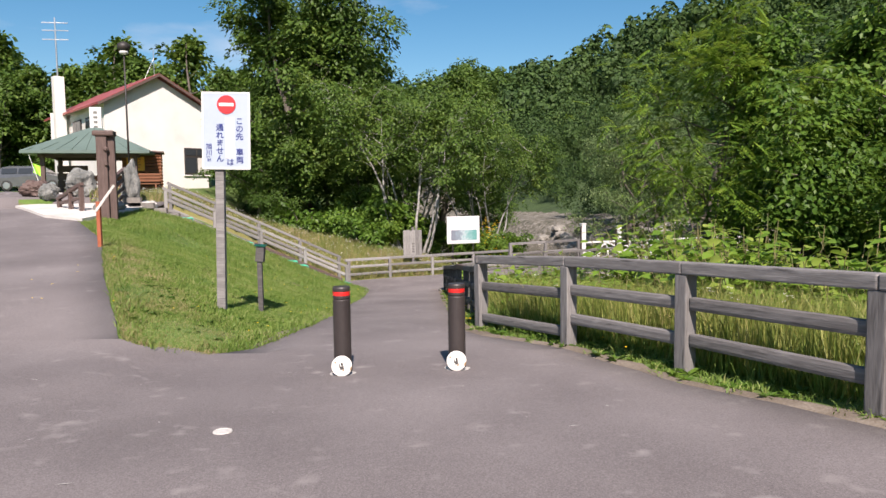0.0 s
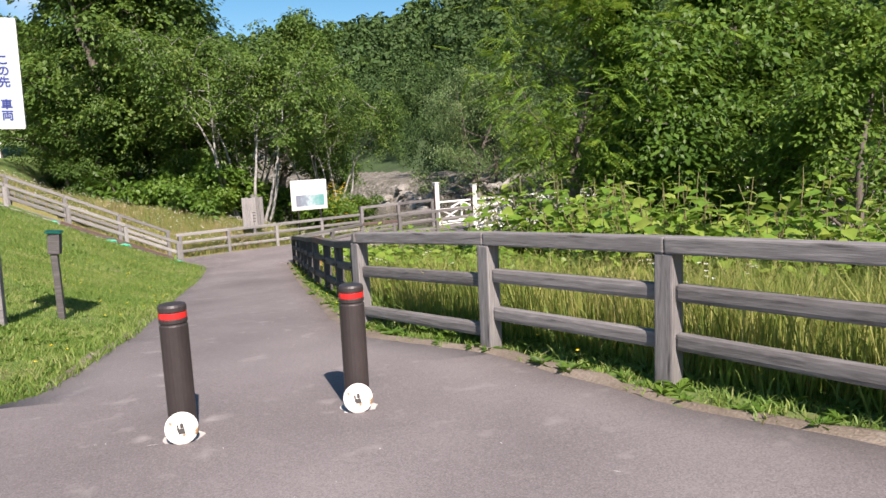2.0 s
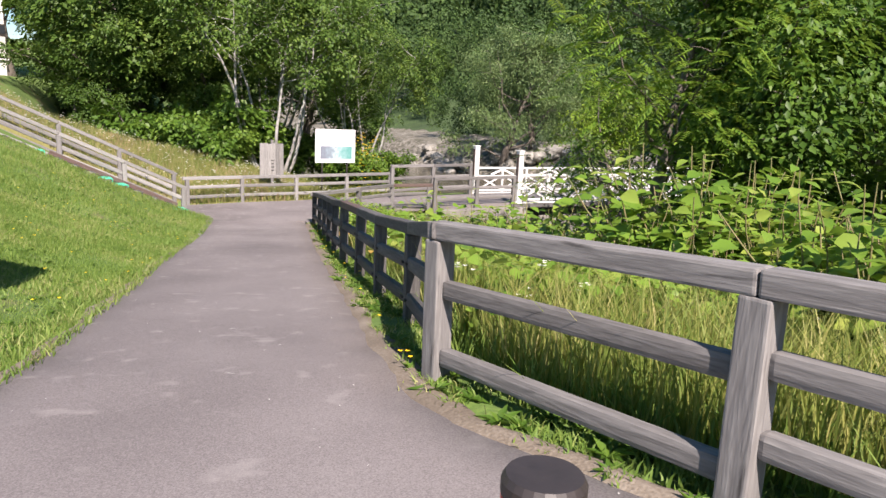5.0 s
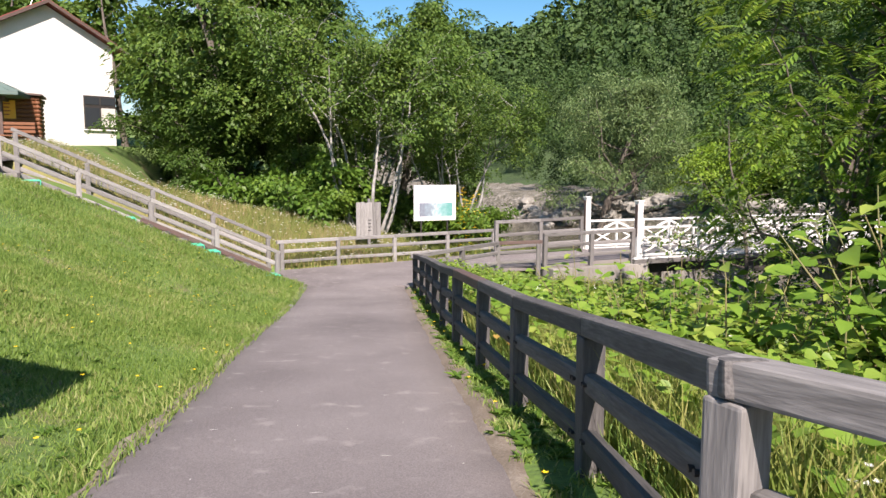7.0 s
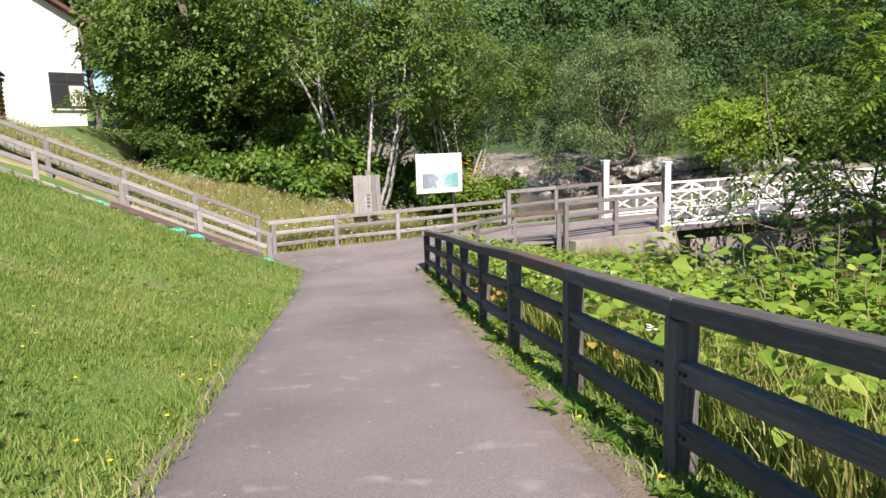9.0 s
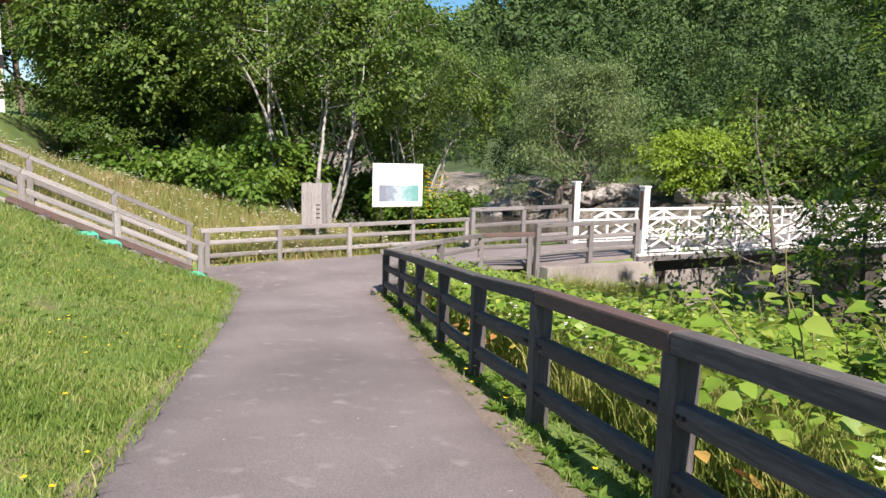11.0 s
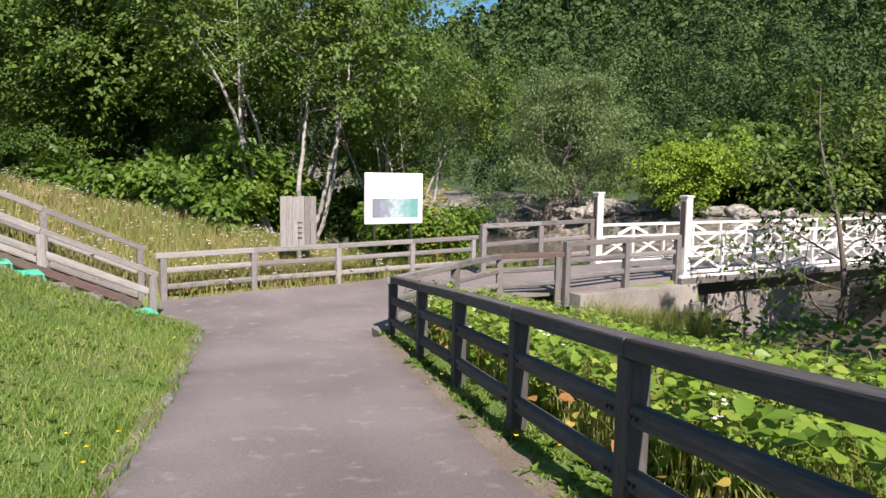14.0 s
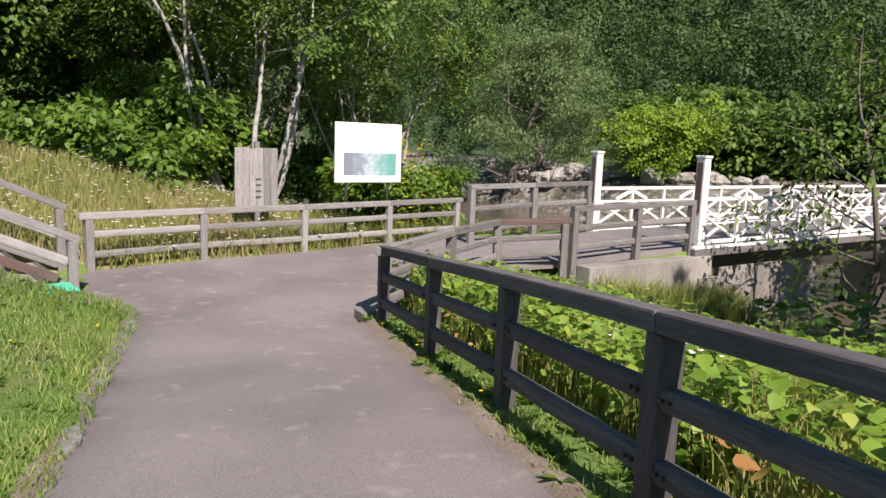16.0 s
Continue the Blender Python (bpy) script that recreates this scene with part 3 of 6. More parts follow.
def timber_fence(name, posts, label, wood, rails=(0.60, 0.25), top_h=0.105, top_w=0.13, post_w=0.13, rail_h=0.115, bolts=False, group="", over=0.06, face=-1, first_post=True, tops=None, bays=None):
    """posts: (x, y, top, foot). A cap rail on the posts and rails between them, one piece for each bay."""
    root = thing(name, (posts[0][0], posts[0][1], posts[0][3]), label, "fence", group)
    n = len(posts)
    for i, (x, y, t, b) in enumerate(posts):
        if i == 0 and not first_post:
            continue
        j = min(i, n - 2)
        a = math.degrees(math.atan2(posts[j + 1][1] - posts[j][1], posts[j + 1][0] - posts[j][0]))
        lean = 1.2 * noise.noise(Vector((x * 3.1, y * 2.7, 1)))
        h = t - top_h - b + 0.35
        part("post", box_bm(h, post_w, post_w, 0.012), wood, root, "", pose(x, y, b - 0.35 + h / 2, lean, lean * 0.6, a) @ pose(0, 0, 0, 0, -90, 0))
    for i in range(n - 1):
        (x0, y0, t0, b0), (x1, y1, t1, b1) = posts[i], posts[i + 1]
        e0, e1 = (over if i == 0 else 0), (over if i == n - 2 else 0)
        d = Vector((x1 - x0, y1 - y0, t1 - t0)).normalized()
        p = Vector((x0, y0, t0 - top_h / 2)) - d * e0
        q = Vector((x1, y1, t1 - top_h / 2)) + d * (e1 - (0.006 if i < n - 2 else 0))
        beam("top_rail", p, q, top_w, top_h, tops[i] if tops else wood, root, 0.014)
        for k in (bays or {}).get(i, rails):
            h0, h1 = b0 + (t0 - b0) * k, b1 + (t1 - b1) * k
            flat = Vector((x1 - x0, y1 - y0, h1 - h0)).normalized()
            side = Vector((-flat.y, flat.x, 0)).normalized() * (0.012 * face)
            p, q = Vector((x0, y0, h0)) + flat * (post_w / 2 - 0.01), Vector((x1, y1, h1)) - flat * (post_w / 2 - 0.01)
            beam("rail", p + side, q + side, 0.085, rail_h, wood, root, 0.032, warp=0.006)
            if bolts:
                m3 = along(p, q).to_3x3()
                for u in (0.05, 0.10):
                    for end in (p + flat * u, q - flat * u):
                        bolt(end + side + Vector((-flat.y, flat.x, 0)).normalized() * (face * 0.048), m3, root)
    return root


timber_fence("timber_fence", [(7.05, -2.7, 1.16, 0.24), (6.3, -1.15, 1.15, 0.24), (5.55, 0.38, 1.13, 0.22), (4.85, 1.92, 1.11, 0.2), (4.13, 3.44, 1.09, 0.19), (3.41, 4.98, 1.06, 0.15), (2.69, 6.52, 1.0, 0.11), (1.96, 8.0, 0.93, 0.05), (1.13, 9.8, 0.80, -0.08)],
             "weathered grey three-rail timber fence beside the asphalt forecourt", WOOD, bolts=True, face=-1, bays={7: (0.545, 0.075)})
timber_fence("timber_fence", [(1.13, 9.8, 0.80, -0.08), (1.29, 11.75, 0.49, -0.42), (1.21, 13.5, 0.29, -0.62), (1.14, 15.25, 0.13, -0.8), (1.03, 16.98, -0.005, -0.97), (0.985, 18.75, -0.21, -1.18), (0.96, 20.55, -0.385, -1.37), (0.935, 22.42, -0.57, -1.55), (0.88, 24.27, -0.765, -1.74), (0.78, 26.25, -0.96, -1.9)],
             "dark weathered timber fence running down along the footpath", WOOD_DARK, bolts=True, face=1, first_post=False, tops=[WOOD_DARK] * 3 + [WOOD_BROWN] + [WOOD_DARK] * 5)
timber_fence("timber_fence", [(0.78, 26.25, -0.97, -1.9), (2.2, 28.2, -1.0, -1.9), (3.45, 29.55, -1.0, -1.88), (4.68, 29.42, -0.95, -1.8)],
             "grey timber fence on the inside of the bend", WOOD, face=1, first_post=False, tops=[WOOD, WOOD, WOOD_BROWN], over=0.12)
timber_fence("timber_fence", [(4.9, 29.5, -0.74, -1.78), (6.5, 30.0, -0.72, -1.7), (7.98, 30.42, -0.68, -1.68)], "grey timber fence at the bridge approach", WOOD, face=1)
timber_fence("timber_fence", [(3.75, 32.05, -0.55, -1.85), (5.4, 32.6, -0.52, -1.74), (7.0, 33.1, -0.48, -1.68)], "grey timber fence across the bridge approach", WOOD, face=1)
timber_fence("timber_fence", [(-3.22, 29.95, -0.98, -1.9), (-1.57, 30.95, -0.99, -1.9), (0.25, 31.72, -0.98, -1.9), (2.11, 32.66, -0.97, -1.9), (3.85, 33.45, -0.95, -1.9)], "pale weathered timber fence along the foot of the bank", WOOD_PALE, face=1, rails=(0.62, 0.27), post_w=0.12, rail_h=0.11, over=0.15)

# ---- stairs up the bank ----
STAIR_UP = Vector((-0.905, -0.425, 0))
STAIR_N = Vector((-0.425, 0.905, 0))


def stair_flight():
    foot = Vector((-3.2, 28.1, -1.9))
    steps, run, rise = 19, 0.40, 0.188
    root = thing("stair", foot, "old timber and gravel steps up the grassy bank", "stairs")
    for i in range(steps):
        c = foot + STAIR_UP * (run * (i + 0.5)) + STAIR_N * 0.72
        p, q = c - STAIR_N * 1.42, c + STAIR_N * 1.02
        z = foot.z + rise * (i + 1)
        beam("tread", (p.x, p.y, z - 0.09), (q.x, q.y, z - 0.09), run + 0.02, 0.18, CONCRETE, root, 0.01)
        e = STAIR_UP * (-run / 2)
        beam("edging", (p.x + e.x, p.y + e.y, z - 0.07), (q.x + e.x, q.y + e.y, z - 0.07), 0.07, 0.16, WOOD_DARK, root, 0.01)
        for drop in (0.035, 0.115):
            beam("slat", (p.x + e.x * 1.14, p.y + e.y * 1.14, z - drop), (p.x + e.x * 1.14 + STAIR_N.x * 0.9, p.y + e.y * 1.14 + STAIR_N.y * 0.9, z - drop), 0.03, 0.035, WOOD_BROWN, root, 0.005)
    for k, i in enumerate((0, 4, 5, 9, 14)):
        c = foot + STAIR_UP * (run * (i + 0.5)) - STAIR_N * 0.46
        z = foot.z + rise * (i + 1)
        part("step_cover", box_bm(0.46, 0.5, 0.035, 0.012), GREEN_TARP, root, "green plastic cover", Matrix.Translation((c.x, c.y, z + 0.02)) @ pose(0, 0, 0, 0, 0, math.degrees(math.atan2(STAIR_UP.y, STAIR_UP.x))))
        beam("cover_front", c - STAIR_UP * 0.235 - STAIR_N * 0.25 + Vector((0, 0, z - c.z - 0.06)), c - STAIR_UP * 0.235 + STAIR_N * 0.25 + Vector((0, 0, z - c.z - 0.06)), 0.02, 0.16, GREEN_TARP, root, 0.004)
    for side, start, wood in ((-0.12, 0.0, WOOD_PALE), (1.85, -0.3, WOOD_PALE)):
        posts = []
        for k in range(5):
            c = foot + STAIR_UP * (start + 1.62 * k - 0.1) + STAIR_N * side
            zf = foot.z + rise * (start + 1.62 * k) / run
            posts.append((c.x, c.y, zf + (0.85 if side < 0 else 1.22), zf - 0.25))
        timber_fence("stair_rail", posts, "weathered timber handrail beside the bank steps", wood, rails=(0.64, 0.32), top_h=0.10, top_w=0.12, post_w=0.12, rail_h=0.12, face=-1, group="stair handrails", over=0.1)
    a = foot + STAIR_UP * 0.1 - STAIR_N * 0.2
    b = foot + STAIR_UP * 3.4 - STAIR_N * 0.2
    beam("kick_board", (a.x, a.y, foot.z + 0.28), (b.x, b.y, foot.z + 0.28 + 3.3 * rise / run), 0.05, 0.12, WOOD_BROWN, root, 0.01, "dark brown kick board")
    return root


stair_flight()


# ---- bollards and lids ----
def glyph(body, size, m, material, parent, depth=0.001):
    cu = bpy.data.curves.new("lettering", "FONT")
    cu.body, cu.size, cu.align_x, cu.align_y, cu.extrude = body, size, "CENTER", "CENTER", depth
    cu.offset = size * 0.02
    tmp = bpy.data.objects.new("lettering", cu)
    scene.collection.objects.link(tmp)
    dg = bpy.context.evaluated_depsgraph_get()
    me = bpy.data.meshes.new_from_object(tmp.evaluated_get(dg))
    bpy.data.objects.remove(tmp)
    me.materials.clear()
    me.materials.append(material)
    ob = new("lettering", me)
    return hang(ob, parent, m)


def lathe(profile, sides=24):
    bm = bmesh.new()
    rings = [[bm.verts.new((r * math.cos(2 * math.pi * k / sides), r * math.sin(2 * math.pi * k / sides), z)) for k in range(sides)] for r, z in profile]
    for a, b in zip(rings, rings[1:]):
        for k in range(sides):
            bm.faces.new((a[k], a[(k + 1) % sides], b[(k + 1) % sides], b[k]))
    bm.faces.new(list(reversed(rings[0])))
    bm.faces.new(rings[-1])
    return bm


def bollard(x, y, turn):
    z = z_at(x, y) + 0.012
    root = thing("bollard", (x, y, z), "dark brown rubber bollard with a red reflective band", "bollard", "bollards across the footpath", turn=turn)
    r = 0.078
    part("body", lathe([(r, -0.1), (r, 0.655), (r * 0.93, 0.662), (r * 0.93, 0.668), (r, 0.675), (r, 0.692), (r * 0.94, 0.697), (r * 0.94, 0.732), (r, 0.737), (r, 0.762), (r * 0.9, 0.775)]), BOLLARD, root, smooth=False)
    part("reflective_band", lathe([(r * 0.975, 0.697), (r * 0.985, 0.70), (r * 0.985, 0.729), (r * 0.975, 0.732)]), RED_BAND, root, "red reflective band")
    disc = part("plate", lathe([(0.0, -0.010), (0.085, -0.010), (0.090, -0.004), (0.090, 0.004), (0.082, 0.009), (0.0, 0.009)][1:5], 28), DISC_WHITE, root, "chipped white round plate", world_of(root) @ pose(0.0, -0.125, 0.090, 74, 0, 0))
    for bw, bh, bx, by in ((0.034, 0.030, 0, -0.016), (0.018, 0.026, 0.002, 0.014), (0.010, 0.040, -0.018, 0.0)):
        part("emblem", box_bm(bw, bh, 0.003, 0.001), DARK_METAL, disc, "worn black emblem", world_of(disc) @ pose(bx, by, 0.0095, 0, 0, 8))
    base = bmesh.new()
    bmesh.ops.create_circle(base, cap_ends=True, radius=0.115, segments=22)
    for v in base.verts:
        k = 1 + 0.3 * noise.noise(Vector((v.co.x * 14 + x * 3, v.co.y * 14, 2)))
        v.co.x, v.co.y = v.co.x * k, v.co.y * k - 0.05
    part("mortar", base, LINE_WHITE, root, "cracked pale mortar collar", world_of(root) @ pose(0, 0, 0.006))
    return root


bollard(-0.28, 6.74, 3)
bollard(0.74, 6.90, -4)
lid_root = thing("manhole_lid", (-0.78, 4.87, z_at(-0.78, 4.87) + 0.012), "small pale round metal lid in the asphalt", "lid")
part("cover", lathe([(0.060, -0.02), (0.060, 0.006), (0.056, 0.010), (0.044, 0.010), (0.042, 0.008)], 20), LINE_WHITE, lid_root)


# ---- notice signs ----
def no_entry_sign():
    x, y = -2.45, 10.5
    z = z_at(x, y)
    root = thing("road_sign", (x, y, z), "pale blue no-entry notice board on a grey timber post", "sign", turn=3)
    slab("post", (0.12, 0.12, 2.75), (-0.04, 0.05, 1.1), WOOD, root, 0.012, (0, 1.3, 0))
    p = slab("panel", (0.645, 0.02, 1.05), (0.10, -0.03, 2.53), SIGN_FACE, root, 0.004, (0, 1.3, 0), "pale blue sign panel")
    m = world_of(p)
    for sx, sz, px, pz in ((0.655, 0.022, 0, 0.522), (0.655, 0.022, 0, -0.522), (0.022, 1.03, 0.32, 0), (0.022, 1.03, -0.32, 0)):
        part("frame", box_bm(sx, 0.028, sz, 0.003), WHITE, p, "", m @ pose(px, 0, pz))
    disc = part("disc", lathe([(0.128, -0.004), (0.128, 0.004)], 40), RED_PAINT, p, "red no-entry disc", m @ pose(0.01, -0.015, 0.36, 90))
    part("bar", box_bm(0.20, 0.006, 0.045, 0.002), WHITE, disc, "white bar", m @ pose(0.01, -0.021, 0.36))
    part("patch", box_bm(0.125, 0.003, 0.56, 0.001), WHITE, p, "white strip pasted over a column of writing", m @ pose(0.055, -0.0125, -0.10))
    def column(text, cx, top, size):
        for i, ch in enumerate(text):
            if ch != " ":
                glyph(ch, size, m @ pose(cx, -0.0135, top - i * size * 1.02, 90), BLUE_PAINT, p)
    column("この先 車両", 0.185, 0.13, 0.105)
    column("は", 0.055, -0.44, 0.105)
    column("通れません", -0.085, 0.04, 0.105)
    column("旭川市", -0.235, -0.22, 0.085)
    return root


no_entry_sign()


def box_post():
    x, y = -2.27, 11.75
    z = z_at(x, y)
    root = thing("marker_post", (x, y, z), "short dark timber post with a small box on top", "post")
    slab("post", (0.075, 0.075, 1.0), (0, 0, 0.38), WOOD_DARK, root, 0.008)
    slab("box", (0.13, 0.12, 0.24), (0.015, 0, 0.93), WOOD_DARK, root, 0.008, (0, 5, 0))
    slab("lid", (0.17, 0.15, 0.03), (0.02, 0, 1.07), GREEN_TARP, root, 0.01, (0, 5, 0), "faded green lid")
    return root


box_post()


def photo_board():
    a, b = Vector((0.92, 32.62, 0)), Vector((2.42, 33.15, 0))
    mid, turn = (a + b) / 2, math.degrees(math.atan2(b.y - a.y, b.x - a.x))
    z = z_at(mid.x, mid.y)
    root = thing("information_board", (mid.x, mid.y, z), "white information board with a faded waterfall photo, behind the fence", "sign", turn=turn)
    for x in (-0.5, 0.5):
        tube("leg", world_of(root) @ Vector((x, 0.02, -0.3)), world_of(root) @ Vector((x, 0.02, 0.62 - z + 0.0)), 0.03, 0.03, DARK_METAL, root, 10)
    w, h, zc = 1.60, 1.25, 0.02 - z
    p = slab("panel", (w, 0.05, h), (0, -0.03, zc), BOARD_FACE, root, 0.02, label="white board")
    m = world_of(p)
    part("photo", box_bm(1.26, 0.004, 0.47, 0.001), PHOTO, p, "faded turquoise photo", m @ pose(0.03, -0.0265, -0.235))
    for sx, sz, px, pz in ((1.5, 0.03, 0, 0.555), (1.5, 0.03, 0, -0.555), (0.03, 1.1, 0.74, 0), (0.03, 1.1, -0.74, 0)):
        part("trim", box_bm(sx, 0.006, sz, 0.002), WHITE, p, "", m @ pose(px, -0.026, pz))
    r2 = random.Random(3)
    for row, (zz, n) in enumerate(((0.34, 5), (0.18, 6))):
        for i in range(n):
            part("lettering_bar", box_bm(r2.uniform(0.05, 0.09), 0.003, r2.uniform(0.05, 0.10), 0.001), PAVING, p, "faded unreadable lettering", m @ pose(-0.25 + i * 0.115 + row * -0.04, -0.0265, zz))
    return root


photo_board()


def plank_sign():
    a, b = Vector((-1.08, 32.3, 0)), Vector((-0.20, 32.65, 0))
    mid, turn = (a + b) / 2, math.degrees(math.atan2(b.y - a.y, b.x - a.x))
    z = z_at(mid.x, mid.y)
    root = thing("wooden_sign", (mid.x, mid.y, z), "bleached wooden plank sign with worn lettering on a post", "sign", turn=turn)
    slab("post", (0.10, 0.08, 2.2), (0.04, 0.05, 0.8), WOOD, root)
    r2 = random.Random(5)
    for i in range(6):
        slab("plank", (1.18 + r2.uniform(-0.03, 0.03), 0.04, 0.145), (-0.37 + i * 0.148, -0.02 + r2.uniform(-0.006, 0.006), -0.53 - z), WOOD_PALE, root, 0.006, (0, -90 + r2.uniform(-0.6, 0.6), 0))
    for i in range(4):
        slab("lettering_bar", (0.11, 0.01, 0.035), (0.03, -0.045, -0.55 - z - 0.12 * i), WOOD_DARK, root, 0.004, label="worn unreadable lettering")
    return root


plank_sign()


# ---- bridge ----
def bridge():
    root = thing("footbridge", (BRIDGE_AT.x, BRIDGE_AT.y, DECK_Z), "white-painted timber footbridge with crossed railings", "bridge")
    def at(s, n, z):
        p = BRIDGE_AT + BRIDGE_DIR * s + BRIDGE_N * n
        return Vector((p.x, p.y, z))
    length, half = 24.0, 1.48
    beam("deck", at(-0.2, 0, DECK_Z - 0.08), at(length, 0, DECK_Z - 0.08), 2 * half + 0.25, 0.16, WOOD, root, 0.01)
    for n in (-half - 0.06, half + 0.06):
        beam("edge_beam", at(-0.2, n, DECK_Z - 0.03), at(length, n, DECK_Z - 0.03), 0.12, 0.15, WHITE, root, 0.012)
    for n in (-1.1, 0, 1.1):
        beam("girder", at(0, n, DECK_Z - 0.45), at(length, n, DECK_Z - 0.45), 0.25, 0.6, DARK_METAL, root, 0.01)
    for n, sgn in ((-half, -1), (half, 1)):
        q = at(0, n, DECK_Z)
        tall = part("gate_post", box_bm(0.20, 0.20, 2.0, 0.015), WHITE, root, "tall white post", Matrix.Translation(q + Vector((0, 0, 0.87))) @ pose(0, 0, 0, 0, 0, 18.2))
        part("cap", box_bm(0.24, 0.24, 0.05, 0.01), WHITE, tall, "", Matrix.Translation(q + Vector((0, 0, 1.885))) @ pose(0, 0, 0, 0, 0, 18.2))
        part("name_plate", box_bm(0.012, 0.13, 1.05, 0.003), WOOD_BROWN, tall, "dark name plate with worn lettering", Matrix.Translation(q + Vector((0, 0, 1.25)) - BRIDGE_DIR * 0.107) @ pose(0, 0, 0, 0, 0, 18.2))
        bays, w = 10, 2.4
        for z, h in ((1.02, 0.075), (0.70, 0.05), (0.12, 0.07)):
            beam("rail", at(0.1, n, DECK_Z + z), at(length, n, DECK_Z + z), 0.09, h, WHITE, root, 0.008)
        for k in range(bays * 2 - 1):
            s0 = 0.1 + k * w / 2
            part("upright", box_bm(0.075, 0.07, 1.02, 0.006), WHITE, root, "", Matrix.Translation(at(s0 + w / 2, n, DECK_Z + 0.5)) @ pose(0, 0, 0, 0, 0, 18.2))
            if k < 20:
                beam("brace", at(s0 + 0.04, n, DECK_Z + 0.16), at(s0 + w / 2 - 0.04, n, DECK_Z + 0.69), 0.045, 0.058, WHITE, root, 0.005)
                beam("brace", at(s0 + 0.04, n, DECK_Z + 0.69), at(s0 + w / 2 - 0.04, n, DECK_Z + 0.16), 0.055, 0.058, WHITE, root, 0.005)
                if k % 2 == 0 and sgn > 0:
                    beam("short_brace", at(s0 + 0.65, n, DECK_Z + 0.75), at(s0 + 1.2, n, DECK_Z + 0.97), 0.05, 0.08, WHITE, root, 0.005)
                    beam("short_brace", at(s0 + 1.75, n, DECK_Z + 0.75), at(s0 + 1.2, n, DECK_Z + 0.97), 0.055, 0.08, WHITE, root, 0.005)
    ab = thing("abutment", (BRIDGE_AT.x, BRIDGE_AT.y, -5.0), "stained grey concrete bridge abutment", "abutment", kind="structure")
    a, b = at(-3.3, -half - 0.05, 0), at(0.25, -half - 0.05, 0)
    beam("wing_wall", (a.x, a.y, -3.5), (b.x, b.y, -3.5), 0.35, 3.35, CONCRETE, ab, 0.02)
    a, b = at(0.1, -half - 0.3, 0), at(0.1, half + 0.6, 0)
    beam("front_wall", (a.x, a.y, -3.85), (b.x, b.y, -3.85), 0.6, 3.2, CONCRETE, ab, 0.02)
    a, b = at(1.2, -1.05, 0), at(5.2, -1.05, 0)
    beam("bank_wall", (a.x, a.y, -2.95), (b.x, b.y, -2.95), 0.4, 1.5, CONCRETE, ab, 0.02)
    for s in (12.0, 23.0):
        p, q = at(s, -1.3, -3.6), at(s, 1.3, -3.6)
        beam("pier", p, q, 0.8, 3.0, CONCRETE, ab, 0.05)


bridge()


# ---- the house on the terrace ----
def prism(name, length, outline, material, parent, m, label=""):
    """An outline in x, z carried along y."""
    bm = bmesh.new()
    a = [bm.verts.new((x, 0, z)) for x, z in outline]
    b = [bm.verts.new((x, length, z)) for x, z in outline]
    bm.faces.new(a)
    bm.faces.new(list(reversed(b)))
    for i in range(len(outline)):
        j = (i + 1) % len(outline)
        bm.faces.new((a[j], a[i], b[i], b[j]))
    bmesh.ops.recalc_face_normals(bm, faces=list(bm.faces))
    return part(name, bm, material, parent, label, m)


def house_window(root, x, z, w, h, open_face="front", y=0.0):
    m = world_of(root)
    f = part("window", box_bm(w, 0.10, h, 0.01), DARK_METAL, root, "dark framed window", m @ pose(x, y - 0.03, z))
    for k in (-1, 1):
        part("pane", box_bm(w / 2 - 0.09, 0.02, h * 0.56, 0.002), GLASS if k < 0 else PAVING, f, "", m @ pose(x + k * w / 4, y - 0.085, z - h * 0.14))
        part("pane", box_bm(w / 2 - 0.09, 0.02, h * 0.22, 0.002), GLASS, f, "", m @ pose(x + k * w / 4, y - 0.085, z + h * 0.34))
    part("sill", box_bm(w + 0.15, 0.16, 0.07, 0.01), WHITE, f, "", m @ pose(x, y - 0.05, z - h / 2 - 0.035))
    return f


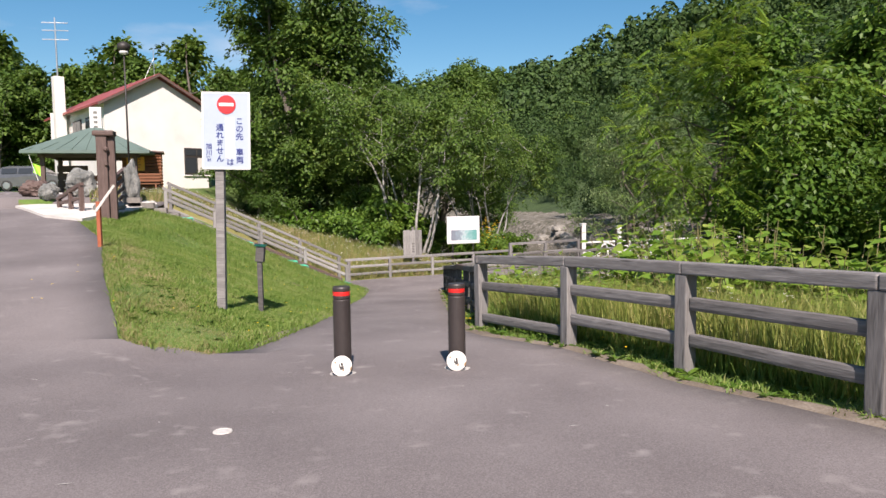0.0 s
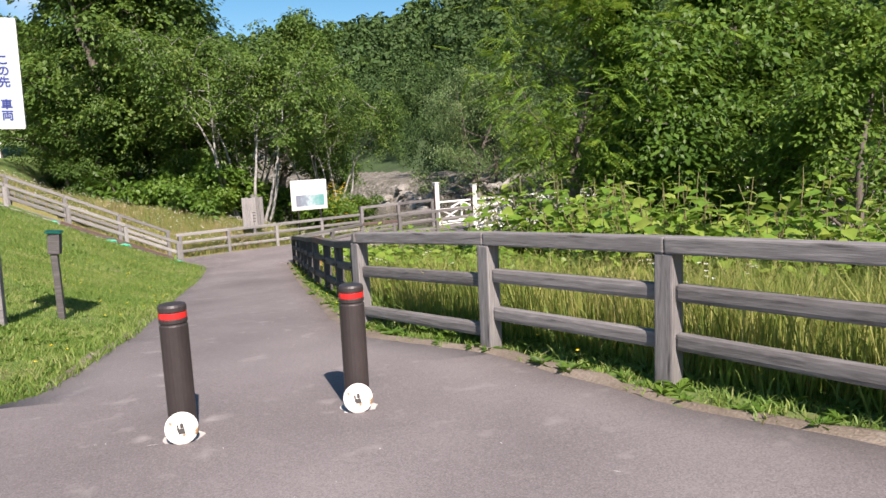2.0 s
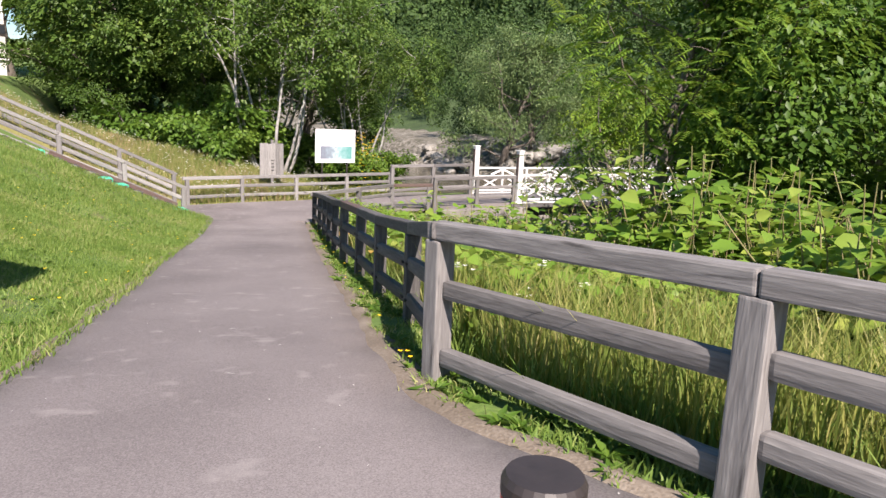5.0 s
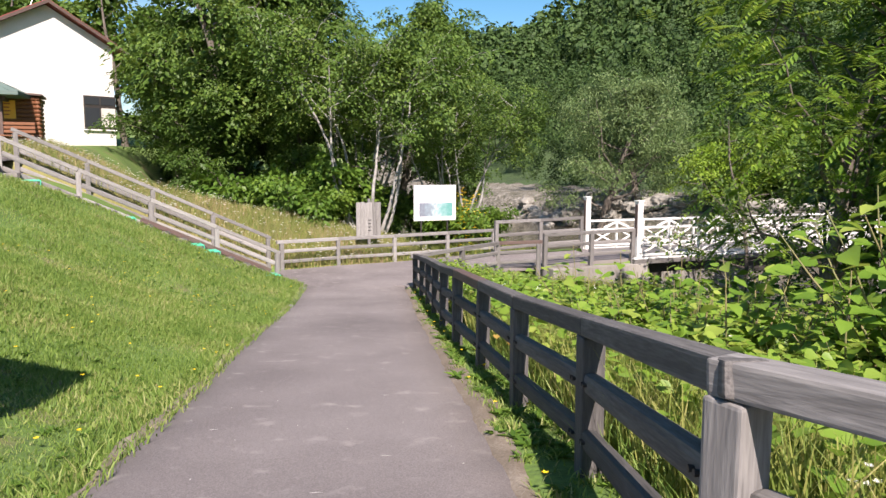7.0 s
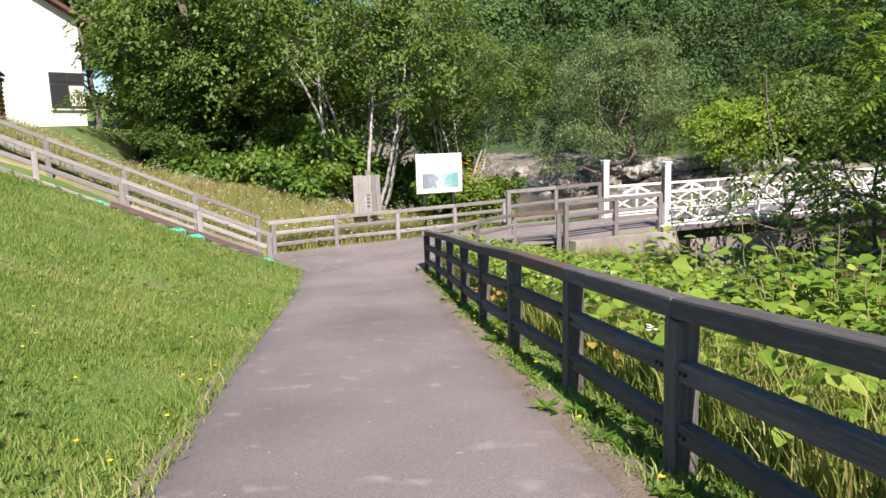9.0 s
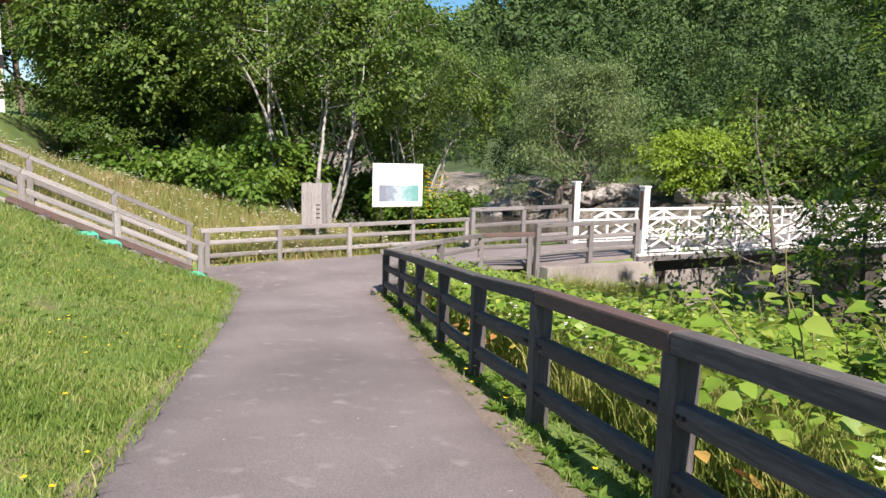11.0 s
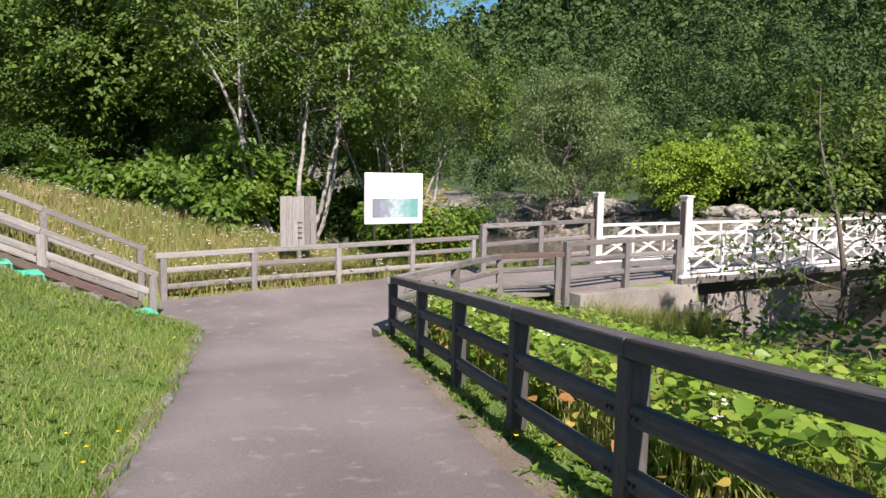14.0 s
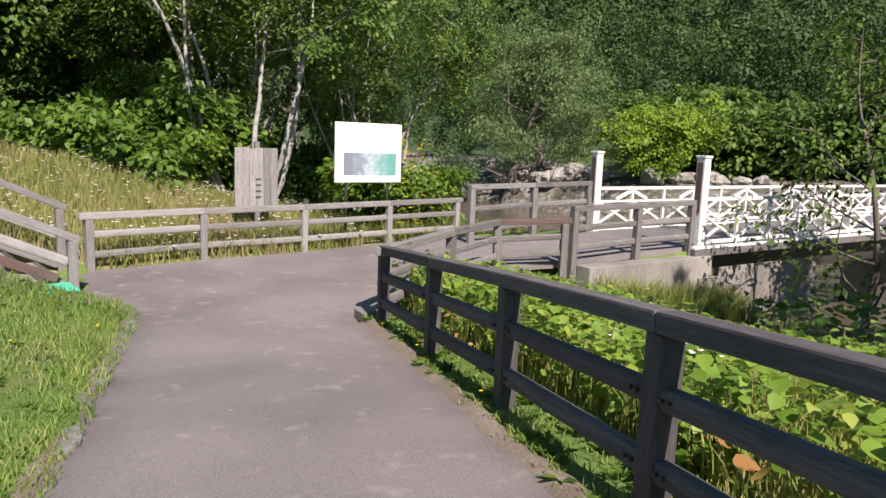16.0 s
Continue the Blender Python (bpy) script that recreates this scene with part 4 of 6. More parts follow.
def house():
    gz = 1.9
    root = thing("house", (-14.75, 48.0, gz), "white plastered two-storey house with a red metal gable roof", "house", turn=42)
    m = world_of(root)
    w, eave, ridge, deep = 6.4, 5.6, 7.35, 11.5
    prism("wall", deep, [(0, -1), (-w, -1), (-w, eave), (-w / 2 + 0.05, ridge), (0, eave)], PLASTER, root, m)
    for sx, x0, x1 in ((1, 0.45, -w / 2 + 0.05), (-1, -w - 0.45, -w / 2 + 0.05)):
        k = (ridge - eave) / (w / 2)
        zl = eave - 0.45 * k + 0.06
        prism("roof", deep + 0.9, [(x0, zl), (x1, ridge + 0.10), (x1, ridge + 0.24), (x0, zl + 0.14)], RED_ROOF, root, m @ pose(0, -0.45, 0))
        prism("verge", 0.05, [(x0, zl - 0.06), (x1, ridge + 0.04), (x1, ridge + 0.20), (x0, zl + 0.10)], WOOD_BROWN, root, m @ pose(0, -0.51, 0))
    house_window(root, -0.78, 2.15, 1.62, 1.75)
    for yy in (2.6, 5.4, 9.6):
        fw = part("window", box_bm(0.1, 1.8, 1.3, 0.01), DARK_METAL, root, "dark framed window", m @ pose(-w - 0.03, yy, 4.3))
        part("pane", box_bm(0.02, 0.78, 1.1, 0.002), GLASS, fw, "", m @ pose(-w - 0.085, yy - 0.42, 4.3))
        part("pane", box_bm(0.02, 0.78, 1.1, 0.002), GLASS, fw, "", m @ pose(-w - 0.085, yy + 0.42, 4.3))
    part("chimney", box_bm(0.64, 0.64, 9.0, 0.02), PLASTER, root, "tall white chimney", m @ pose(-w - 0.55, 7.4, 3.5))
    tube("mast", m @ Vector((-w - 0.55, 7.4, 7.9)), m @ Vector((-w - 0.55, 7.4, 11.9)), 0.06, 0.04, CHROME, root, 8, "antenna mast")
    for z in (10.4, 11.0, 11.5):
        beam("antenna_arm", m @ Vector((-w - 1.3, 7.6, z)), m @ Vector((-w + 0.2, 7.2, z + 0.1)), 0.05, 0.05, CHROME, root, 0.004)
    tube("mast", m @ Vector((-w / 2 + 0.1, 0.5, ridge)), m @ Vector((-w / 2 + 0.1, 0.5, ridge + 1.9)), 0.03, 0.02, CHROME, root, 8)
    tube("mast", m @ Vector((-w / 2 - 0.6, 0.5, ridge - 0.3)), m @ Vector((-w / 2 + 0.1, 0.5, ridge + 1.3)), 0.02, 0.02, CHROME, root, 8)
    return root


house()


# ---- plants ----
def tris_object(name, v, f, material, parent=None, m=None, smooth=False, label=""):
    """A mesh straight from arrays of places and triangles."""
    v, f = np.asarray(v, np.float32), np.asarray(f, np.int32)
    me = bpy.data.meshes.new(name)
    me.vertices.add(len(v))
    me.vertices.foreach_set("co", v.ravel())
    me.loops.add(f.size)
    me.loops.foreach_set("vertex_index", f.ravel())
    me.polygons.add(len(f))
    me.polygons.foreach_set("loop_start", np.arange(0, f.size, 3, dtype=np.int32))
    me.polygons.foreach_set("loop_total", np.full(len(f), 3, np.int32))
    if smooth:
        me.polygons.foreach_set("use_smooth", np.ones(len(f), bool))
    me.update(calc_edges=True)
    me.validate()
    me.materials.append(material)
    ob = new(name, me)
    hang(ob, parent, m if m is not None else (world_of(parent) if parent else Matrix()))
    return tagged(ob, label)


def unit(a):
    return a / np.maximum(np.linalg.norm(a, axis=-1, keepdims=True), 1e-6)


def leaf_arrays(c, tip, up, length, width, fold=0.15, bend=0.0):
    """Folded diamond leaves: base c, way to the tip, rough upper side, length, width."""
    n = len(c)
    tip = unit(tip)
    side = unit(np.cross(tip, up))
    nor = np.cross(side, tip)
    length, width = np.broadcast_to(length, n)[:, None], np.broadcast_to(width, n)[:, None]
    mid = c + tip * length * 0.45
    l = mid + side * width * 0.5 + nor * width * fold
    r = mid - side * width * 0.5 + nor * width * fold
    e = c + tip * length - nor * length * bend
    v = np.stack([c, l, e, r], 1).reshape(-1, 3)
    i = np.arange(n)[:, None] * 4
    f = np.concatenate([i + [0, 2, 1], i + [0, 3, 2]], 1).reshape(-1, 3)
    return v, f


def heart_arrays(c, tip, up, length, width, droop=0.18):
    """Broad heart-shaped leaves of six triangles."""
    n = len(c)
    tip = unit(tip)
    side = unit(np.cross(tip, up))
    nor = np.cross(side, tip)
    length, width = np.broadcast_to(length, n)[:, None], np.broadcast_to(width, n)[:, None]
    def at(u, w, h):
        return c + tip * length * u + side * width * w + nor * length * h
    pts = [at(0, 0, 0), at(0.08, 0.36, 0.05), at(0.42, 0.5, 0.02), at(0.8, 0.22, -droop * 0.55), at(1.0, 0, -droop), at(0.8, -0.22, -droop * 0.55), at(0.42, -0.5, 0.02), at(0.08, -0.36, 0.05), at(0.45, 0, -0.05)]
    v = np.stack(pts, 1).reshape(-1, 3)
    i = np.arange(n)[:, None] * 9
    f = np.concatenate([i + [8, (k + 1) % 8, k] for k in range(8)], 1).reshape(-1, 3)
    return v, f


def join(parts):
    vs, fs, off = [], [], 0
    for v, f in parts:
        vs.append(v)
        fs.append(f + off)
        off += len(v)
    return np.concatenate(vs), np.concatenate(fs)


def limb_arrays(points, radii, sides=6):
    """A tapered round limb along points."""
    p = np.asarray(points, float)
    d = unit(np.gradient(p, axis=0))
    a = unit(np.cross(d, np.where(np.abs(d[:, 2:3]) > 0.9, [[1.0, 0, 0]], [[0, 0, 1.0]])))
    b = np.cross(d, a)
    ang = np.linspace(0, 2 * np.pi, sides, endpoint=False)
    ring = p[:, None] + (a[:, None] * np.cos(ang)[:, None] + b[:, None] * np.sin(ang)[:, None]) * np.asarray(radii)[:, None, None]
    v = ring.reshape(-1, 3)
    f = []
    for i in range(len(p) - 1):
        for k in range(sides):
            q, w = i * sides + k, i * sides + (k + 1) % sides
            f += [(q, w, w + sides), (q, w + sides, q + sides)]
    return v, np.array(f)


def curve_of(r, start, way, length, steps, wander=0.25, lift=0.1):
    p, d, out = np.array(start, float), unit(np.array(way, float)), [np.array(start, float)]
    for _ in range(steps):
        d = unit(d + r.normal(0, wander, 3) * [1, 1, 0.6] + [0, 0, lift])
        p = p + d * length / steps
        out.append(p)
    return np.array(out)


def tree_arrays(seed, height=12.0, girth=0.2, first=0.25, limbs=16, reach=3.5, clusters=3, leaves=55, leaf=0.2, slim=0.55, kind="plain", stems=1, spread=0.0, blob=0.55, droop=0.0, lift=0.12):
    """Wood and leaves of a tree about its foot."""
    r = np.random.default_rng(seed)
    wood, spots = [], []
    for s in range(stems):
        a = 2 * np.pi * (s + r.uniform(-0.3, 0.3)) / stems
        way = np.array([np.cos(a) * spread, np.sin(a) * spread, 1.0])
        h = height * r.uniform(0.8, 1.0) if stems > 1 else height
        trunk = curve_of(r, [np.cos(a) * 0.3 * (stems > 1), np.sin(a) * 0.3 * (stems > 1), -0.4], way, h * 0.95, 12, 0.09, 0.06)
        tr = girth * np.linspace(1.15, 0.12, 13) ** 1.0
        tr[0] *= 1.35
        wood.append(limb_arrays(trunk, tr, 9))
        count = max(5, limbs // stems)
        for k in range(count):
            u = first + (0.98 - first) * (k + r.uniform(0, 0.8)) / count
            i = u * 12
            j = min(int(i), 11)
            at = trunk[j] + (trunk[j + 1] - trunk[j]) * (i - j)
            b = r.uniform(0, 2 * np.pi) if stems == 1 else a + r.normal(0, 1.3)
            shape = (1 - 0.75 * max(0, (u - first) / (1 - first)) ** 1.6) * (0.65 + 0.5 * min(1, (u - first) * 4 + 0.3))
            n = reach * shape * r.uniform(0.75, 1.15)
            br = curve_of(r, at, [np.cos(b), np.sin(b), r.uniform(0.15, 0.7)], n, 6, 0.20, lift)
            wood.append(limb_arrays(br, np.linspace(max(0.02, tr[j] * 0.42), 0.008, 7), 5))
            for t in range(2, 7):
                for q in range(clusters):
                    c = b + r.normal(0, 0.9)
                    sub = curve_of(r, br[t], [np.cos(c), np.sin(c), r.uniform(-0.2, 0.6) - droop], n * r.uniform(0.18, 0.42), 3, 0.25, 0.0)
                    if q == 0:
                        wood.append(limb_arrays(sub, np.linspace(0.014, 0.004, 4), 3))
                    spots.append((sub[-1], sub[-1] - br[t]))
    c, o = np.array([s[0] for s in spots]), np.array([s[1] for s in spots])
    n = len(c) * leaves
    cc, oo = np.repeat(c, leaves, 0), unit(np.repeat(o, leaves, 0))
    size = leaf * r.uniform(0.65, 1.2, n)
    at = cc + r.normal(0, 1, (n, 3)) * [blob, blob, blob * 0.62]
    if kind == "spray":
        # flat layered sprays, tilted outwards, dark gaps between them
        nor = unit(np.array([[0, 0, 1.0]]) + unit(o) * [0.55, 0.55, 0.1] + r.normal(0, 0.22, (len(c), 3)))
        fore = unit(unit(o) - nor * np.sum(unit(o) * nor, 1, keepdims=True))
        nor, fore = np.repeat(nor, leaves, 0), np.repeat(fore, leaves, 0)
        side = np.cross(nor, fore)
        a, rad = r.uniform(0, 2 * np.pi, n), r.uniform(0, 1, n) ** 0.6 * blob
        u, w = (np.cos(a) * rad * 1.45)[:, None], (np.sin(a) * rad)[:, None]
        at = cc + fore * u + side * w + nor * (r.normal(0, blob * 0.16, n) - 0.5 * rad * rad / blob)[:, None]
        tip = fore * 0.55 + (fore * u + side * w) / blob * 0.7 + r.normal(0, 0.4, (n, 3)) - [0, 0, 0.22]
        la = leaf_arrays(at, tip, nor + r.normal(0, 0.28, (n, 3)), size, size * slim)
    elif kind == "plain":
        tip = oo * 0.5 + r.normal(0, 0.7, (n, 3)) - [0, 0, 0.25 + droop]
        up = np.array([[0, 0, 1.0]]) + r.normal(0, 0.45, (n, 3))
        la = leaf_arrays(at, tip, up, size, size * slim)
    else:
        # feathered leaves: leaflets in pairs along a drooping midrib
        k = 13
        m = n // k
        at, oo, size = at[:m * k:k], oo[:m * k:k], size[:m * k:k]
        rib = unit(oo * 0.7 + r.normal(0, 0.5, (m, 3)) + [0, 0, -0.15])
        side = unit(np.cross(rib, [0, 0, 1.0] + r.normal(0, 0.2, (m, 3))))
        parts = []
        for j in range(k):
            u = (j // 2 + 1) / 7.0
            sg = 1 if j % 2 else -1
            base = at + rib * (u * 0.42) - np.array([0, 0, 0.10]) * u * u
            tip = side * sg * (1 if j < k - 1 else 0) + rib * (0.55 if j < k - 1 else 1.0) - [0, 0, 0.3]
            parts.append(leaf_arrays(base, tip, np.tile([[0, 0, 1.0]], (m, 1)), size * (1.1 - 0.4 * u), size * 0.30))
        la = join(parts)
    return join(wood), la


TREES = {}


def tree_kind(key, bark, leafmat, **kw):
    TREES[key] = (tree_arrays(**kw), bark, leafmat)


def plant_tree(key, name, x, y, label, category="tree", turn=0.0, size=1.0, group="", z=None, tall=1.0):
    """The first of a kind is built, the others are copies of it."""
    entry = TREES[key]
    m = pose(x, y, (z_at(x, y) if z is None else z), 0, 0, turn)
    if len(entry) == 3:
        (wood, leaf), bark, leafmat = entry
        root = thing(name, (x, y, 0), label, category, group)
        tris_object("trunk", *wood, bark, root, smooth=True)
        tris_object("crown", *leaf, leafmat, root)
        root.matrix_basis = m @ Matrix.Diagonal((size, size, size * tall, 1))
        TREES[key] = (*entry, root)
        return root
    ob = copy_thing(entry[3], m)
    ob.name = name
    ob.matrix_basis = m @ Matrix.Diagonal((size, size, size * tall, 1))
    return tagged(ob, label, category, group)


tree_kind("broad_a", BARK, LEAF_TREE, seed=1, height=15, girth=0.26, first=0.25, limbs=26, reach=4.6, clusters=3, leaves=55, leaf=0.24, slim=0.6, blob=0.60, kind="spray")
tree_kind("broad_b", BARK, LEAF_TREE, seed=2, height=14, girth=0.22, first=0.20, limbs=26, reach=4.0, clusters=3, leaves=55, leaf=0.23, slim=0.6, blob=0.56, kind="spray")
tree_kind("broad_far", BARK, LEAF_TREE, seed=12, height=14, girth=0.22, first=0.12, limbs=20, reach=4.2, clusters=3, leaves=16, leaf=0.49, slim=0.65, blob=0.75, kind="spray")
tree_kind("birch", BIRCH, LEAF_TREE, seed=3, height=10.5, girth=0.082, first=0.55, limbs=42, reach=3.8, clusters=2, leaves=56, leaf=0.165, slim=0.6, blob=0.50, stems=7, spread=0.40, kind="spray")
tree_kind("feather", BARK, LEAF_BRIGHT, seed=4, height=8.5, girth=0.13, first=0.15, limbs=20, reach=2.6, clusters=3, leaves=62, leaf=0.19, kind="feather", blob=0.40)
tree_kind("near_round", BARK, LEAF_MID, seed=5, height=8.5, girth=0.15, first=0.06, limbs=28, reach=3.2, clusters=3, leaves=38, leaf=0.20, slim=0.55, blob=0.46, kind="spray")
tree_kind("willow", BARK, LEAF_WILLOW, seed=6, height=10, girth=0.24, first=0.16, limbs=19, reach=4.4, clusters=3, leaves=84, leaf=0.20, slim=0.36, blob=0.33, droop=0.22)
tree_kind("bush", BARK, LEAF_YELLOW, seed=7, height=3.9, girth=0.10, first=0.04, limbs=34, reach=3.3, clusters=3, leaves=36, leaf=0.19, blob=0.42, lift=0.12, kind="spray")
tree_kind("low_far", BARK, LEAF_TREE, seed=15, height=4.5, girth=0.08, first=0.02, limbs=26, reach=2.9, clusters=3, leaves=15, leaf=0.38, slim=0.65, blob=0.55, stems=3, spread=0.4, kind="spray")
tree_kind("shrub", BARK, LEAF_MID, seed=8, height=2.6, girth=0.04, first=0.05, limbs=20, reach=1.5, clusters=3, leaves=18, leaf=0.19, slim=0.65, stems=4, spread=0.5, blob=0.30, kind="spray")
tree_kind("twiggy", BARK, LEAF_TREE, seed=9, height=7.0, girth=0.085, first=0.10, limbs=17, reach=2.4, clusters=2, leaves=15, leaf=0.17, slim=0.55, blob=0.38, lift=0.0, kind="spray")

rt = random.Random(11)
DENSE = "tall broadleaf tree with dense dark green crown"
for k, x, y, s in (("broad_a", -6.9, 44.0, 1.18), ("broad_b", -3.6, 45.5, 1.28), ("broad_a", 0.3, 49, 0.95), ("broad_b", -12.3, 55.5, 0.82), ("broad_a", -6.0, 52, 1.2), ("broad_b", 4.5, 54, 0.75), ("broad_b", -9.3, 46.0, 0.75), ("broad_b", -3.4, 41.8, 0.55), ("broad_b", -11.0, 50.5, 0.66), ("broad_b", -8.6, 42.2, 0.62), ("broad_a", -10.6, 44.2, 0.7)):
    plant_tree(k, "tree", x, y, DENSE + " in the wood", turn=rt.uniform(0, 360), size=s, group="wood behind the bank")
plant_tree("birch", "birch", -0.75, 37.9, "clump of pale slender birch stems leaning apart", turn=20)
plant_tree("birch", "birch", 3.2, 42.5, "clump of pale slender birch stems by the river", turn=140, size=0.8)
plant_tree("birch", "birch", -1.8, 43.5, "clump of pale slender birch stems in the wood", turn=250, size=1.1)
for x, y, s in ((-3.6, 36.8, 1.15), (-2.9, 36.3, 0.8), (-4.8, 37.4, 1.2), (-6.0, 37.8, 0.9), (-3.8, 38.8, 1.75), (-2.6, 39.4, 1.3), (-5.2, 39.3, 1.4), (3.2, 35.6, 0.8), (2.9, 36.6, 1.0), (0.6, 43.5, 1.2), (-0.8, 44.5, 1.3), (-6.8, 40.0, 1.1)):
    plant_tree("shrub", "shrub", x, y, "broad-leaved green shrub at the foot of the wood", "shrub", rt.uniform(0, 360), s, "shrubs under the wood")
plant_tree("willow", "willow", 18.3, 69, "grey-green willow on the river bank", turn=40, size=1.5)
plant_tree("willow", "willow", 22.5, 72, "grey-green willow on the river bank", turn=120, size=1.25)
plant_tree("bush", "bush", 26.2, 60.0, "rounded yellow-green bush on the far bank", "bush", size=1.2)
for x, y, s in ((29.5, 63.5, 1.0), (32.0, 61.5, 1.2), (34.5, 59.0, 1.2), (37.0, 57.0, 1.3), (39.5, 54.5, 1.4), (42.0, 52.0, 1.5), (44.5, 49.0, 1.5), (30.0, 67.0, 1.4), (34.0, 65.0, 1.5), (47.0, 46.0, 1.6)):
    plant_tree("low_far", "bush", x, y, "low dark green bush at the water's far edge", "bush", rt.uniform(0, 360), s, "bushes along the far bank")
plant_tree("feather", "tree", 7.4, 19.6, "slender tree with feathered compound leaves on the river bank", turn=200, size=1.03)
for k, x, y, s in (("near_round", 10.4, 19.4, 1.0), ("near_round", 13.6, 20.2, 1.25), ("near_round", 11.6, 14.5, 0.72), ("broad_a", 14.5, 21, 0.72), ("broad_a", 15.8, 15.5, 0.78), ("near_round", 13.8, 24.5, 0.8)):
    plant_tree(k, "tree", x, y, "leafy green tree on the river bank behind the undergrowth", turn=rt.uniform(0, 360), size=s, group="trees on the bank")
plant_tree("twiggy", "tree", 10.6, 28.5, "thin sapling with dull leaves before the white bridge", turn=80, size=0.95, tall=1.1)
plant_tree("twiggy", "tree", 13.2, 27.8, "thin dull-leaved tree overhanging the river", turn=190, z=-3.4, size=0.9)
for i in range(26):
    x, y = -48 + i * 1.75 + rt.uniform(-1, 1), 68 + rt.uniform(-5, 9) + (6 if i > 20 else 0)
    plant_tree("broad_far", "tree", x, y, DENSE + " behind the house", turn=rt.uniform(0, 360), size=rt.uniform(0.8, 1.12), group="wood behind the house")
for x, y in ((-38, 54), (-41, 50), (-37, 61), (-44, 56)):
    plant_tree("broad_far", "tree", x, y, DENSE + " by the car park", turn=rt.uniform(0, 360), size=0.75, group="wood behind the house")


def far_wood():
    """The forest on the hill and along the far bank, uncounted crowns."""
    r = np.random.default_rng(21)
    cs, rs = [], []
    while len(cs) < 1250:
        a, d = r.uniform(radians(-14), radians(54)), 55 + 300 * r.uniform(0, 1) ** 0.75
        x, y = math.sin(a) * d, 20 + math.cos(a) * d
        s = float(river_s(x, y))
        if s < 29 or (s < 38 and r.uniform() < 0.5):
            continue
        cs.append((x, y, z_at(x, y) + r.uniform(-1.5, 2.0)))
        rs.append(r.uniform(2.6, 5.0) * (0.75 if s < 40 else 1) * (1 + d / 600))
    cs, rs = np.array(cs), np.array(rs)
    away = np.hypot(cs[:, 0], cs[:, 1] - 20)
    k = np.where(away < 130, 1250, np.where(away < 200, 300, 150))
    n = int(k.sum())
    own = np.repeat(np.arange(len(cs)), k)
    # each crown is a heap of smaller leafy heads
    heads = unit(r.normal(0, 1, (len(cs), 9, 3)) + [0, 0, 0.35]) * r.uniform(0.50, 0.90, (len(cs), 9, 1))
    pick = heads[own, r.integers(0, 9, n)]
    d = unit(r.normal(0, 1, (n, 3)) + pick * 0.9 + [0, 0, 0.25])
    rad = rs[own]
    at = cs[own] + (pick + d * r.uniform(0.27, 0.40, (n, 1))) * rad[:, None] * [1, 1, 1.2] + [0, 0, 1] * rad[:, None] * 1.25
    tip = np.cross(d, r.normal(0, 1, (n, 3))) + [0, 0, -0.3]
    size = rad * r.uniform(0.6, 1.25, n) * np.where(away < 130, 0.092, np.where(away < 200, 0.205, 0.31))[own]
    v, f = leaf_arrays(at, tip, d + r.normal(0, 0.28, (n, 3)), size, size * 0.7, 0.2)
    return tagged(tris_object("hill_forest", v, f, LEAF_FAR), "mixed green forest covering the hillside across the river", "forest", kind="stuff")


far_wood()


def blades(name, xy, height, width, material, label, category, lean=0.35, bends=1, z=None):
    """Grass: bent blades at places xy."""
    r = np.random.default_rng(len(xy))
    n = len(xy)
    base = np.column_stack([xy, land(xy[:, 0], xy[:, 1]) - 0.01 if z is None else z])
    h = np.broadcast_to(height, n) * r.uniform(0.55, 1.15, n)
    a, t = r.uniform(0, 2 * np.pi, n), r.uniform(0, 2 * np.pi, n)
    side = np.column_stack([np.cos(a), np.sin(a), np.zeros(n)]) * (np.broadcast_to(width, n) * 0.5)[:, None]
    over = np.column_stack([np.cos(t), np.sin(t), np.zeros(n)]) * (h * lean * r.uniform(0.1, 1.3, n))[:, None]
    up = np.column_stack([np.zeros((n, 2)), h])
    if bends == 1:
        v = np.stack([base - side, base + side, base + up + over], 1).reshape(-1, 3)
        f = np.arange(n * 3).reshape(-1, 3)
    else:
        mid = base + up * 0.6 + over * 0.35
        v = np.stack([base - side, base + side, mid - side * 0.8, mid + side * 0.8, base + up * 0.95 + over], 1).reshape(-1, 3)
        i = np.arange(n)[:, None] * 5
        f = np.concatenate([i + [0, 1, 3], i + [0, 3, 2], i + [2, 3, 4]], 1).reshape(-1, 3)
    return tagged(tris_object(name, v, f, material), label, category, kind="stuff")


def scatter(seed, n, y0, y1, left, right, power=1.0):
    """Places between two lines x = left(y), right(y), thicker towards the right one as power grows."""
    r = np.random.default_rng(seed)
    y = r.uniform(y0, y1, n)
    u = r.uniform(0, 1, n) ** power
    a, b = left(y), right(y)
    return np.column_stack([b + (a - b) * u, y])


lx = lambda y: np.interp(y, LEFT_Y, LEFT_X)
cx = lambda y: np.interp(y, CREST_Y, CREST_X)
rx = lambda y: np.interp(y, RIGHT_Y, RIGHT_X)
off_stairs = lambda p: p[~((((p[:, 0] + 3.2) * -0.425 + (p[:, 1] - 28.1) * 0.905) > -0.75) & ((p[:, 1] > 20)) & (p[:, 1] < 31.5))]
lawn = np.concatenate([scatter(1, 125000, 7.7, 20, lambda y: cx(y) + 0.05, lx, 1.3), scatter(2, 110000, 15, 28.5, lambda y: cx(y) + 0.05, lx, 0.9)])
far_lawn = scatter(9, 42000, 9, 28.5, lambda y: cx(y) + 0.1, lambda y: lx(y) - 0.6, 0.75)
far_lawn = far_lawn[(far_lawn[:, 0] - cx(far_lawn[:, 1]) > 1.2) | (far_lawn[:, 1] > 18)]
blades("bank_grass", off_stairs(far_lawn), 0.065, 0.026, GRASS, "coarser grass up the bank", "grass", 0.8)
